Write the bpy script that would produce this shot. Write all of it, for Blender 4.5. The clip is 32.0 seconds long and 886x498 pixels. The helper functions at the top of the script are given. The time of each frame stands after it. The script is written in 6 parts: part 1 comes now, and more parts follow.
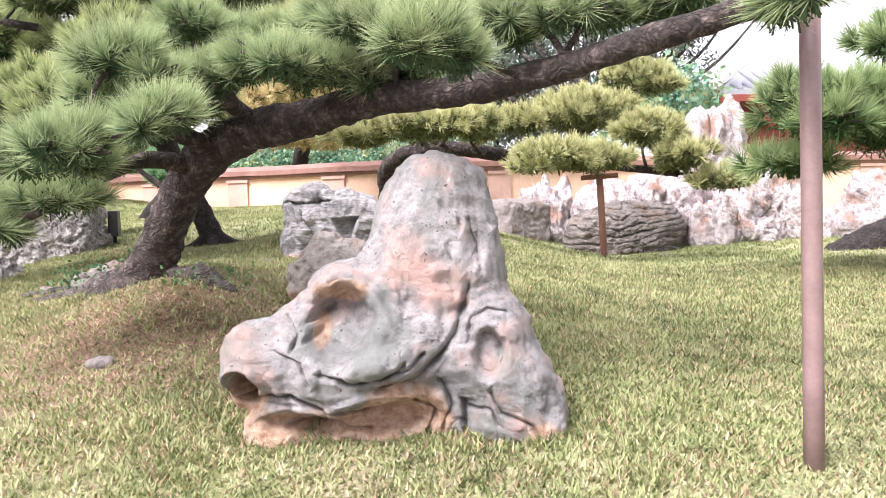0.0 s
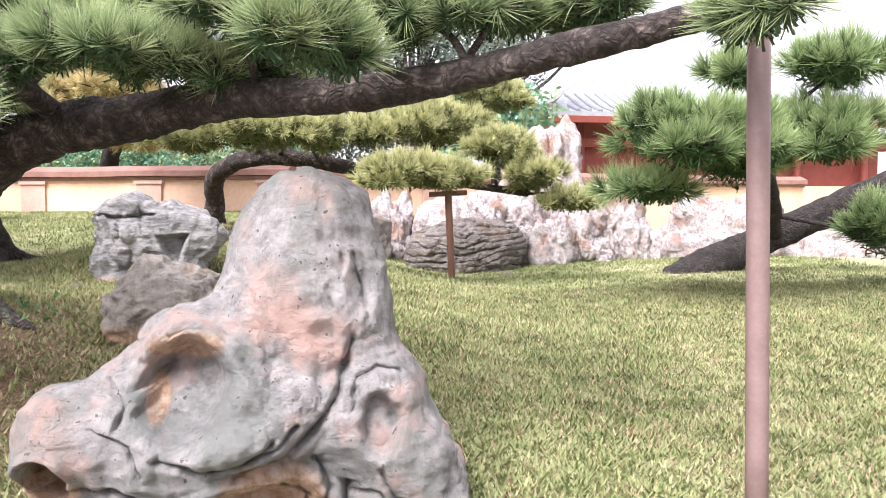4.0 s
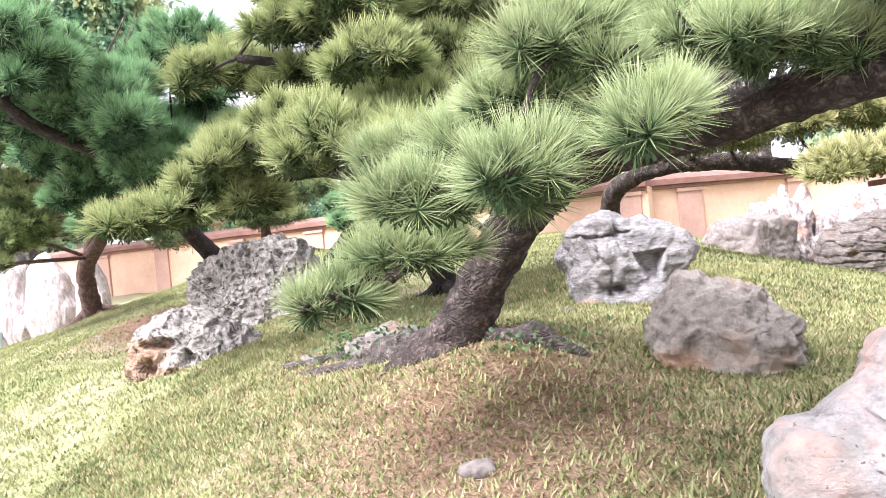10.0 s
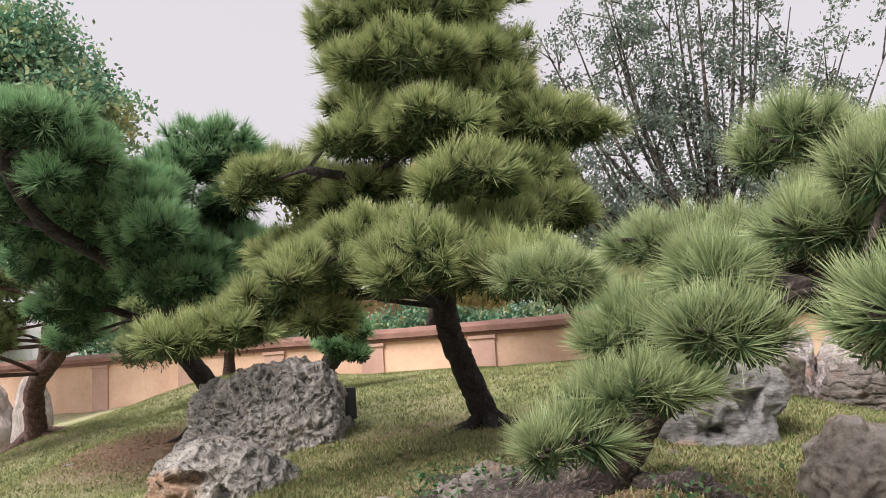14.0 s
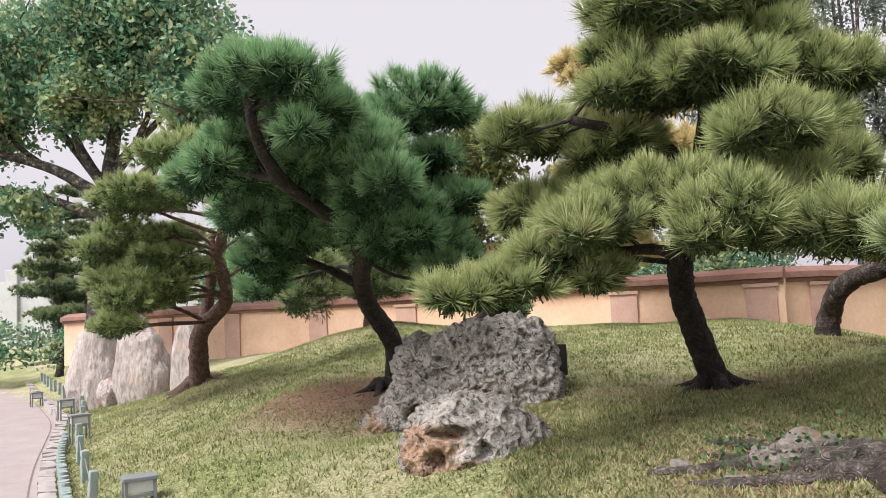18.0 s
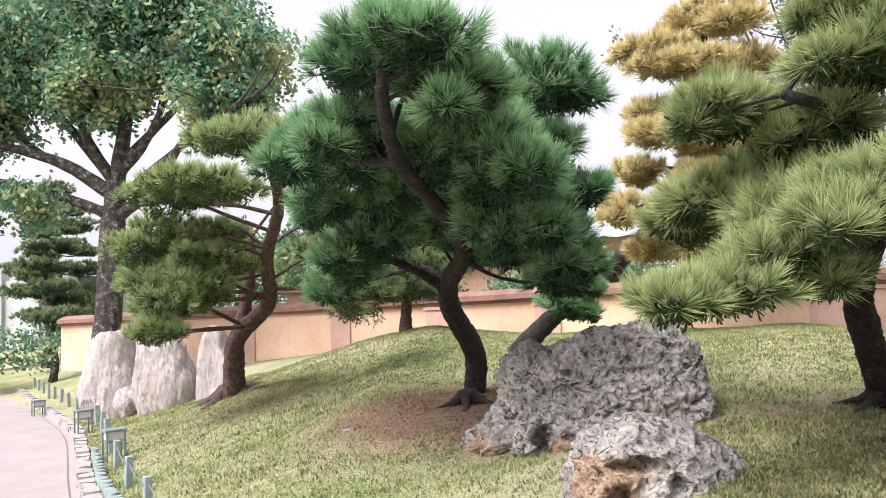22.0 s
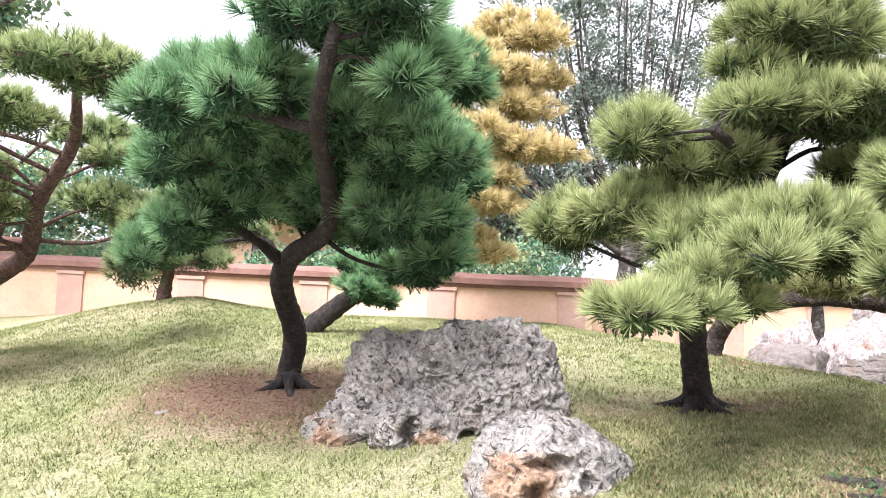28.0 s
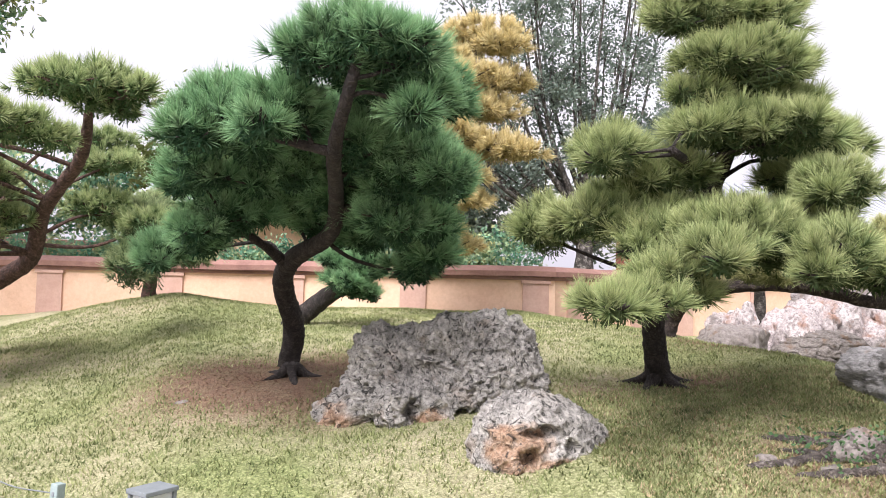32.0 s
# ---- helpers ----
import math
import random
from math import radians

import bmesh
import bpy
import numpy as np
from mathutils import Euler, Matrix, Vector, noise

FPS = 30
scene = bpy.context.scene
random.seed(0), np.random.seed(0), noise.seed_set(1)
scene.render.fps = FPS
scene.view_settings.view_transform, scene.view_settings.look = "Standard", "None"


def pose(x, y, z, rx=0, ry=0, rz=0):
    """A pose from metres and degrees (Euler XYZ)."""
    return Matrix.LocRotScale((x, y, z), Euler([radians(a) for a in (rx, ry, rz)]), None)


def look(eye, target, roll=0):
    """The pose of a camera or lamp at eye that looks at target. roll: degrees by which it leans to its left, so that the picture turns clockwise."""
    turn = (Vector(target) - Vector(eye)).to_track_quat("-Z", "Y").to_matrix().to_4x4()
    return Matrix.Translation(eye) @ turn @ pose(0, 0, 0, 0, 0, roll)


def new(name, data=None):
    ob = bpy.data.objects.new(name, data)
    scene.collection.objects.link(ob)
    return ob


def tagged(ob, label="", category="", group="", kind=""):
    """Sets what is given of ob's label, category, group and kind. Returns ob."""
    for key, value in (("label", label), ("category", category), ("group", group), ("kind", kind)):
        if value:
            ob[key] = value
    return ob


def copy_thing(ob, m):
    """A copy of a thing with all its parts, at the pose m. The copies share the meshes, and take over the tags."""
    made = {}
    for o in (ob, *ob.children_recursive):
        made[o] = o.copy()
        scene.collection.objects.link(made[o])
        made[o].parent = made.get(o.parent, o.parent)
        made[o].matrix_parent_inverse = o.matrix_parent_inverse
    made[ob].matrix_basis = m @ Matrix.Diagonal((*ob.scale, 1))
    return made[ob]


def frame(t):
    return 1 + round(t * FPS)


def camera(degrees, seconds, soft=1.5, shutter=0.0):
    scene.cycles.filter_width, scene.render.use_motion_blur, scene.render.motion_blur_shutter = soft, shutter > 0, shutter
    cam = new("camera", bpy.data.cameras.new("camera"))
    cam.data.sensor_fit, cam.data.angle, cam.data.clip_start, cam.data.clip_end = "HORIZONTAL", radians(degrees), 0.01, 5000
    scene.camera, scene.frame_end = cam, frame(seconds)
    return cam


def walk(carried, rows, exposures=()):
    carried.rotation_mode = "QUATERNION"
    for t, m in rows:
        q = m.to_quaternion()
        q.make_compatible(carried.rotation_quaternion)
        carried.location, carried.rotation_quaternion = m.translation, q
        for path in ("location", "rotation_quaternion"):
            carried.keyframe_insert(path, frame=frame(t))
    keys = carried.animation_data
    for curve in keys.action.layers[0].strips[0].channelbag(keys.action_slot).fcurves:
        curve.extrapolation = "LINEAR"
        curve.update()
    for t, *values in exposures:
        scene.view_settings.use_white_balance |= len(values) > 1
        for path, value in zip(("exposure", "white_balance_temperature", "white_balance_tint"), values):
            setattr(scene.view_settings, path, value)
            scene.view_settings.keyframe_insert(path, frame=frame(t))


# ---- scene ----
cam = camera(59.6, 32.0, soft=0.5)
PATH = [
    (0, (0.109, 0.569, 1.148), (-0.01, 2.563, 1.034), -1.6),
    (0.5, (0.083, 0.741, 1.15), (-0.055, 2.734, 1.05), -1.4),
    (1, (0.074, 0.863, 1.151), (-0.079, 2.855, 1.061), -0.8),
    (1.5, (0.068, 0.943, 1.138), (-0.072, 2.932, 0.982), -0.4),
    (2, (0.024, 1.018, 1.179), (0.03, 3.013, 1.047), -1.0),
    (2.5, (-0.055, 1.091, 1.191), (0.12, 3.079, 1.062), -1.4),
    (4.5, (-0.124, 1.162, 1.233), (0.222, 3.13, 1.147), -0.0),
    (5, (-0.165, 1.165, 1.229), (0.024, 3.155, 1.147), -0.9),
    (5.5, (-0.229, 1.189, 1.228), (-0.239, 3.187, 1.133), -1.0),
    (6, (-0.289, 1.251, 1.234), (-0.44, 3.244, 1.161), -1.9),
    (6.5, (-0.375, 1.322, 1.261), (-0.641, 3.305, 1.272), -2.0),
    (7, (-0.46, 1.399, 1.266), (-0.892, 3.35, 1.347), -1.8),
    (7.5, (-0.527, 1.438, 1.258), (-1.055, 3.365, 1.345), -1.1),
    (8, (-0.653, 1.433, 1.24), (-1.3, 3.324, 1.32), -1.4),
    (8.5, (-0.821, 1.417, 1.24), (-1.327, 3.352, 1.286), -4.4),
    (9, (-0.976, 1.39, 1.24), (-1.447, 3.334, 1.225), -5.2),
    (9.5, (-1.151, 1.405, 1.23), (-1.648, 3.343, 1.215), -5.3),
    (10, (-1.321, 1.473, 1.257), (-1.717, 3.433, 1.239), -5.7),
    (10.5, (-1.445, 1.489, 1.267), (-1.794, 3.459, 1.296), -2.3),
    (11, (-1.614, 1.498, 1.276), (-1.882, 3.48, 1.309), -3.2),
    (11.5, (-1.801, 1.476, 1.283), (-2.153, 3.444, 1.335), -3.5),
    (12, (-1.926, 1.496, 1.294), (-2.349, 3.446, 1.421), -2.5),
    (12.5, (-2.065, 1.565, 1.318), (-2.387, 3.526, 1.537), -4.1),
    (13, (-2.153, 1.618, 1.323), (-2.472, 3.576, 1.581), -2.9),
    (13.5, (-2.262, 1.651, 1.331), (-2.483, 3.618, 1.615), -2.3),
    (14, (-2.403, 1.627, 1.368), (-2.569, 3.6, 1.654), -3.8),
    (14.5, (-2.512, 1.634, 1.389), (-2.703, 3.604, 1.672), -4.0),
    (15, (-2.61, 1.654, 1.402), (-2.914, 3.611, 1.683), -4.4),
    (15.5, (-2.75, 1.747, 1.437), (-3.101, 3.7, 1.685), -5.3),
    (17.5, (-3.552, 1.575, 1.471), (-3.837, 3.545, 1.664), -2.6),
    (18, (-3.678, 1.614, 1.467), (-4.034, 3.574, 1.644), -2.7),
    (18.5, (-3.847, 1.752, 1.48), (-4.198, 3.712, 1.673), -3.1),
    (19, (-3.993, 1.862, 1.482), (-4.349, 3.821, 1.673), -2.7),
    (19.5, (-4.126, 1.91, 1.485), (-4.45, 3.875, 1.668), -1.8),
    (20, (-4.343, 1.931, 1.506), (-4.599, 3.909, 1.649), -2.8),
    (20.5, (-4.525, 1.938, 1.521), (-4.751, 3.92, 1.678), -2.2),
    (21, (-4.656, 1.983, 1.522), (-4.913, 3.961, 1.665), -1.8),
    (21.5, (-4.841, 2.113, 1.558), (-5.102, 4.087, 1.742), -2.9),
    (22, (-4.976, 2.228, 1.571), (-5.269, 4.198, 1.748), -2.6),
    (22.5, (-5.132, 2.27, 1.571), (-5.367, 4.246, 1.773), -1.2),
    (23, (-5.333, 2.272, 1.598), (-5.506, 4.255, 1.795), -2.8),
    (23.5, (-5.506, 2.256, 1.603), (-5.736, 4.235, 1.78), -1.6),
    (24, (-5.621, 2.34, 1.582), (-5.902, 4.313, 1.746), -1.0),
    (24.5, (-5.756, 2.489, 1.59), (-6.0, 4.467, 1.76), -1.9),
    (25, (-5.852, 2.603, 1.583), (-6.036, 4.589, 1.734), -2.3),
    (25.5, (-5.929, 2.677, 1.574), (-5.974, 4.672, 1.715), -0.7),
    (26, (-6.079, 2.699, 1.599), (-6.003, 4.694, 1.72), -0.8),
    (26.5, (-6.207, 2.744, 1.608), (-5.955, 4.725, 1.724), -0.4),
    (28.5, (-6.364, 2.414, 1.664), (-5.87, 4.348, 1.788), 2.5),
    (29, (-6.423, 2.332, 1.696), (-5.895, 4.253, 1.868), 1.6),
    (29.5, (-6.492, 2.295, 1.717), (-5.898, 4.196, 1.89), 0.9),
    (30, (-6.636, 2.216, 1.72), (-5.991, 4.103, 1.872), 0.7),
    (30.5, (-6.725, 2.142, 1.731), (-6.057, 4.023, 1.868), 1.3),
    (31, (-6.756, 2.089, 1.769), (-6.091, 3.971, 1.895), 0.1),
    (31.5, (-6.812, 1.964, 1.757), (-6.162, 3.852, 1.86), 0.7),
    (32, (-6.864, 1.842, 1.714), (-6.273, 3.751, 1.801), 1.3),
]
EXPOSURES = [(0, 1.14, 6150, 18), (2, 1.05, 6120, 18), (5, 1.05, 6150, 15), (6.5, 1.18, 6120, 15), (8, 1.28, 6080, 16), (10.5, 1.46, 6080, 18), (12.2, 1.16, 6200, 15), (13.2, 0.5, 6400, 12), (14, 0.12, 6600, 12),
             (15, 0.13, 6600, 13), (18, 0.22, 6500, 11), (20, 0.38, 6350, 11), (22.5, 0.57, 6250, 11), (25, 0.6, 6250, 11), (26.5, 0.88, 6200, 12), (28.5, 1.1, 6120, 15), (30, 0.66, 6250, 14), (32, 0.58, 6250, 14)]
walk(cam, [(t, look(eye, target, roll)) for t, eye, target, roll in PATH], EXPOSURES)

# ---- light and air ----
SUN_EL, SUN_AZ = radians(52), radians(222)
world = bpy.data.worlds.new("overcast_sky")
scene.world = world
world.use_nodes = True
wn, wl = world.node_tree.nodes, world.node_tree.links
sky = wn.new("ShaderNodeTexSky")
sky.sky_type, sky.sun_disc = "NISHITA", False
sky.sun_elevation, sky.sun_rotation = SUN_EL, SUN_AZ
sky.dust_density, sky.air_density, sky.ozone_density = 6.0, 1.4, 1.0
pale = wn.new("ShaderNodeHueSaturation")
pale.inputs["Saturation"].default_value = 0.12
wl.new(sky.outputs[0], pale.inputs["Color"])
veil = wn.new("ShaderNodeMix")
veil.data_type = "RGBA"
veil.inputs[0].default_value = 0.55
veil.inputs[7].default_value = (8.9, 8.45, 9.2, 1)
wl.new(pale.outputs[0], veil.inputs[6])
wl.new(veil.outputs[2], wn["Background"].inputs["Color"])
wn["Background"].inputs["Strength"].default_value = 0.112

sun_data = bpy.data.lights.new("sun", "SUN")
sun_data.energy, sun_data.angle, sun_data.color = 4.6, radians(34), (1.0, 0.955, 0.945)
sun = new("sun", sun_data)
sun.rotation_euler = (radians(90) - SUN_EL, 0, radians(180) - SUN_AZ)


# ---- mesh helpers ----
def part(name, mesh, material, parent=None, label="", smooth=True):
    """A mesh as one object, under its thing where one is given."""
    ob = new(name, mesh)
    if material is not None:
        mesh.materials.append(material)
    if smooth:
        mesh.polygons.foreach_set("use_smooth", [True] * len(mesh.polygons))
    if parent is not None:
        ob.parent = parent
    if label:
        ob["label"] = label
    return ob


def thing(name, label, category, group="", kind=""):
    return tagged(new(name), label, category, group, kind)


def raw_mesh(name, verts, faces):
    """A mesh from arrays: verts (n, 3), faces (m, k) with k the same for all."""
    me = bpy.data.meshes.new(name)
    verts, faces = np.asarray(verts, np.float32), np.asarray(faces, np.int32)
    m, k = faces.shape
    me.vertices.add(len(verts))
    me.vertices.foreach_set("co", verts.ravel())
    me.loops.add(m * k)
    me.loops.foreach_set("vertex_index", faces.ravel())
    me.polygons.add(m)
    me.polygons.foreach_set("loop_start", np.arange(m, dtype=np.int32) * k)
    me.update(calc_edges=True)
    me.validate()
    return me


def bm_mesh(name, bm):
    me = bpy.data.meshes.new(name)
    bm.normal_update()
    bm.to_mesh(me)
    bm.free()
    return me


def box_mesh(name, x0, x1, y0, y1, z0, z1, bevel=0.01):
    bm = bmesh.new()
    bmesh.ops.create_cube(bm, size=1)
    for v in bm.verts:
        v.co = Vector(((x0 + x1) / 2 + v.co.x * (x1 - x0), (y0 + y1) / 2 + v.co.y * (y1 - y0), (z0 + z1) / 2 + v.co.z * (z1 - z0)))
    if bevel:
        bmesh.ops.bevel(bm, geom=bm.edges[:], offset=bevel, segments=2, affect="EDGES", profile=0.6)
    return bm_mesh(name, bm)


TABLE = np.random.RandomState(5).rand(4096)


def lattice(ix, iy, iz):
    return TABLE[((ix * 73856093) ^ (iy * 19349663) ^ (iz * 83492791)) & 4095]


def vnoise(p):
    """Smooth value noise in -1..1 at the rows of p."""
    i = np.floor(p).astype(np.int64)
    f = p - i
    f = f * f * (3 - 2 * f)
    out = np.zeros(len(p))
    for a in (0, 1):
        for b in (0, 1):
            for c in (0, 1):
                w = (f[:, 0] if a else 1 - f[:, 0]) * (f[:, 1] if b else 1 - f[:, 1]) * (f[:, 2] if c else 1 - f[:, 2])
                out += w * lattice(i[:, 0] + a, i[:, 1] + b, i[:, 2] + c)
    return out * 2 - 1


def fbm(p, octaves=4):
    out, amp = np.zeros(len(p)), 1.0
    for n in range(octaves):
        out += amp * vnoise(p * 2**n + 17.3 * n)
        amp *= 0.5
    return out


def ridged(p, octaves=3):
    out, amp = np.zeros(len(p)), 1.0
    for n in range(octaves):
        out += amp * (1 - 2 * np.abs(vnoise(p * 2**n + 9.1 * n)))
        amp *= 0.5
    return out


# ---- materials ----
def material(name, rough=0.8, metal=0.0):
    mat = bpy.data.materials.new(name)
    mat.use_nodes = True
    bsdf = mat.node_tree.nodes["Principled BSDF"]
    bsdf.inputs["Roughness"].default_value = rough
    bsdf.inputs["Metallic"].default_value = metal
    return mat, mat.node_tree.nodes, mat.node_tree.links, bsdf


def noise_node(nodes, links, scale, detail=6, rough=0.6, coord=None, squash=None):
    tex = nodes.new("ShaderNodeTexNoise")
    tex.inputs["Scale"].default_value, tex.inputs["Detail"].default_value = scale, detail
    tex.inputs["Roughness"].default_value = rough
    if coord is None:
        coord = nodes.new("ShaderNodeNewGeometry").outputs["Position"]
    if squash:
        mp = nodes.new("ShaderNodeMapping")
        mp.inputs["Scale"].default_value = squash
        links.new(coord, mp.inputs["Vector"])
        coord = mp.outputs[0]
    links.new(coord, tex.inputs["Vector"])
    return tex.outputs["Fac"]


def ramp_node(nodes, links, fac, stops):
    r = nodes.new("ShaderNodeValToRGB")
    while len(r.color_ramp.elements) < len(stops):
        r.color_ramp.elements.new(0.5)
    for e, (p, c) in zip(r.color_ramp.elements, stops):
        e.position, e.color = p, (*c, 1)
    links.new(fac, r.inputs[0])
    return r.outputs[0]


def mix_node(nodes, links, fac, a, b, mode="MIX"):
    m = nodes.new("ShaderNodeMix")
    m.data_type, m.blend_type = "RGBA", mode
    for socket, value in ((m.inputs[0], fac), (m.inputs[6], a), (m.inputs[7], b)):
        if hasattr(value, "is_output"):
            links.new(value, socket)
        elif isinstance(value, tuple):
            socket.default_value = (*value, 1)
        else:
            socket.default_value = value
    return m.outputs[2]


def bump_node(nodes, links, bsdf, height, strength=0.5, distance=0.02):
    b = nodes.new("ShaderNodeBump")
    b.inputs["Strength"].default_value, b.inputs["Distance"].default_value = strength, distance
    links.new(height, b.inputs["Height"])
    links.new(b.outputs[0], bsdf.inputs["Normal"])


def needle_material(name, dark, light, tip, patch=0.9, tips=True, each=0.3):
    """Pine needles: three greens, mixed clump by clump and needle by needle, paler towards the tip, with the pad's
    inner shade painted into the base, thin enough to let some light through.
    """
    mat, nodes, links, bsdf = material(name, 0.6)
    clump = noise_node(nodes, links, 2.2 * patch, 3)
    tuft = noise_node(nodes, links, 11 * patch, 2)
    fine = nodes.new("ShaderNodeNewGeometry").outputs["Random Per Island"]
    c1 = ramp_node(nodes, links, clump, [(0.33, dark), (0.52, light), (0.72, tip)])
    c2 = ramp_node(nodes, links, tuft, [(0.36, dark), (0.52, light), (0.68, tip)])
    col = mix_node(nodes, links, 0.5, c1, c2)
    col = mix_node(nodes, links, each, col, mix_node(nodes, links, fine, dark, tip))
    if tips:
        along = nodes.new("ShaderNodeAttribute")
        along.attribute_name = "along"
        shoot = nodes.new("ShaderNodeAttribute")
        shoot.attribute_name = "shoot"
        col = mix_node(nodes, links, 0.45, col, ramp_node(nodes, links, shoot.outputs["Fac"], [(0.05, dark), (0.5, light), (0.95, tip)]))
        # Needle bases are darkened to paint the shade within the pads.
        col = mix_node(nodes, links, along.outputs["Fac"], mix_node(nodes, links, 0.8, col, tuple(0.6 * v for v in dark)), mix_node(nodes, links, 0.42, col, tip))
    links.new(col, bsdf.inputs["Base Color"])
    bsdf.inputs["Specular IOR Level"].default_value = 0.12
    thin = nodes.new("ShaderNodeBsdfTranslucent")
    links.new(col, thin.inputs["Color"])
    both = nodes.new("ShaderNodeMixShader")
    both.inputs[0].default_value = 0.3
    links.new(bsdf.outputs[0], both.inputs[1])
    links.new(thin.outputs[0], both.inputs[2])
    links.new(both.outputs[0], nodes["Material Output"].inputs["Surface"])
    return mat


def stone_material(name, tones, stain, scale=1.0, stain_at=(0.58, 0.7), bump=0.6, squash=None, tint=False, worm=0.0, lichen=None):
    """Weathered stone: three tones, one stain colour in patches, pits and grain, and worm-eaten channels with their
    recess shade painted dark.
    """
    mat, nodes, links, bsdf = material(name, 0.9)
    big = noise_node(nodes, links, 2.3 * scale, 5, 0.6, squash=squash)
    small = noise_node(nodes, links, 17 * scale, 8, 0.7, squash=squash)
    col = ramp_node(nodes, links, big, [(0.3, tones[0]), (0.5, tones[1]), (0.68, tones[2])])
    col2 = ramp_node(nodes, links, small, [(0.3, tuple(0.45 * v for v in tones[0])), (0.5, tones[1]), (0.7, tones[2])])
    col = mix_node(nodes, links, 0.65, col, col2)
    patches = noise_node(nodes, links, 3.1 * scale, 4, 0.55)
    fac = ramp_node(nodes, links, patches, [(stain_at[0], (0, 0, 0)), (stain_at[1], (1, 1, 1))])
    col = mix_node(nodes, links, fac, col, stain)
    if lichen:
        film = noise_node(nodes, links, 2.6 * scale, 5, 0.65, squash=(1.4, 1.4, 0.8))
        col = mix_node(nodes, links, ramp_node(nodes, links, film, [(0.5, (0, 0, 0)), (0.62, (0.75, 0.75, 0.75))]), col, lichen)
        pores = noise_node(nodes, links, 34 * scale, 2, 0.5)
        col = mix_node(nodes, links, ramp_node(nodes, links, pores, [(0.68, (0, 0, 0)), (0.73, (0.8, 0.8, 0.8))]), col, (0.09, 0.07, 0.06))
    if tint:
        mark = nodes.new("ShaderNodeAttribute")
        mark.attribute_name = "ochre"
        rust = ramp_node(nodes, links, small, [(0.3, (0.3, 0.16, 0.095)), (0.5, (0.56, 0.37, 0.245)), (0.7, (0.72, 0.58, 0.46))])
        col = mix_node(nodes, links, mark.outputs["Fac"], col, rust)
    grime = ramp_node(nodes, links, noise_node(nodes, links, 1.9 * scale, 6, 0.7), [(0.52, (0, 0, 0)), (0.66, (0.35, 0.35, 0.35))])
    col = mix_node(nodes, links, grime, col, tuple(1.1 * v for v in tones[0]))
    channel = None
    if worm:
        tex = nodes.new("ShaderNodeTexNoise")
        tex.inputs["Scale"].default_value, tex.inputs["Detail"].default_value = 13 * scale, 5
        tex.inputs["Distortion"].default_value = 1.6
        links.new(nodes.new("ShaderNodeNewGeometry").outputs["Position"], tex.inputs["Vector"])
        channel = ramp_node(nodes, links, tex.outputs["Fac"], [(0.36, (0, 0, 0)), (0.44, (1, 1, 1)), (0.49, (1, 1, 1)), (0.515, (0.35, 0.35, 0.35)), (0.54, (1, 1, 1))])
        # Channels get a darker colour that paints the shade of their recesses.
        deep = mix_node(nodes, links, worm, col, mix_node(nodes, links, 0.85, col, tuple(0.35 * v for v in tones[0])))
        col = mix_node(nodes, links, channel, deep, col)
    links.new(col, bsdf.inputs["Base Color"])
    grain = noise_node(nodes, links, 60 * scale, 9, 0.75)
    pits = nodes.new("ShaderNodeMath")
    pits.operation = "ADD"
    links.new(grain, pits.inputs[0])
    links.new(small, pits.inputs[1])
    if channel is not None:
        more = nodes.new("ShaderNodeMath")
        more.operation = "MULTIPLY_ADD"
        links.new(channel, more.inputs[0])
        more.inputs[1].default_value = 0.8 * worm
        links.new(pits.outputs[0], more.inputs[2])
        pits = more
    bump_node(nodes, links, bsdf, pits.outputs[0], bump, 0.03 / scale)
    return mat


def bark_material(name, dark, mid, pale, scale=1.0):
    mat, nodes, links, bsdf = material(name, 0.95)
    coord = nodes.new("ShaderNodeNewGeometry").outputs["Position"]
    plates = nodes.new("ShaderNodeTexVoronoi")
    plates.feature = "DISTANCE_TO_EDGE"
    plates.inputs["Scale"].default_value = 26 * scale
    warp = nodes.new("ShaderNodeTexNoise")
    warp.inputs["Scale"].default_value = 9
    links.new(coord, warp.inputs["Vector"])
    bent = mix_node(nodes, links, 0.2, coord, warp.outputs["Color"])
    links.new(bent, plates.inputs["Vector"])
    n = noise_node(nodes, links, 14 * scale, 8, 0.7)
    col = ramp_node(nodes, links, n, [(0.3, dark), (0.52, mid), (0.75, pale)])
    crack = ramp_node(nodes, links, plates.outputs["Distance"], [(0.02, (0.4, 0.4, 0.4)), (0.2, (1, 1, 1))])
    links.new(mix_node(nodes, links, 0.85, col, crack, "MULTIPLY"), bsdf.inputs["Base Color"])
    both = nodes.new("ShaderNodeMath")
    both.operation = "ADD"
    links.new(plates.outputs["Distance"], both.inputs[0])
    links.new(n, both.inputs[1])
    bump_node(nodes, links, bsdf, both.outputs[0], 0.9, 0.03)
    return mat


def plain_material(name, a, b, scale=6.0, rough=0.8, bump=0.2, metal=0.0, squash=None):
    mat, nodes, links, bsdf = material(name, rough, metal)
    n = noise_node(nodes, links, scale, 7, 0.65, squash=squash)
    fine = noise_node(nodes, links, scale * 9, 6, 0.7)
    col = ramp_node(nodes, links, n, [(0.3, a), (0.7, b)])
    col = mix_node(nodes, links, 0.25, col, ramp_node(nodes, links, fine, [(0.3, tuple(0.6 * v for v in a)), (0.7, b)]))
    links.new(col, bsdf.inputs["Base Color"])
    if bump:
        bump_node(nodes, links, bsdf, fine, bump, 0.01)
    return mat


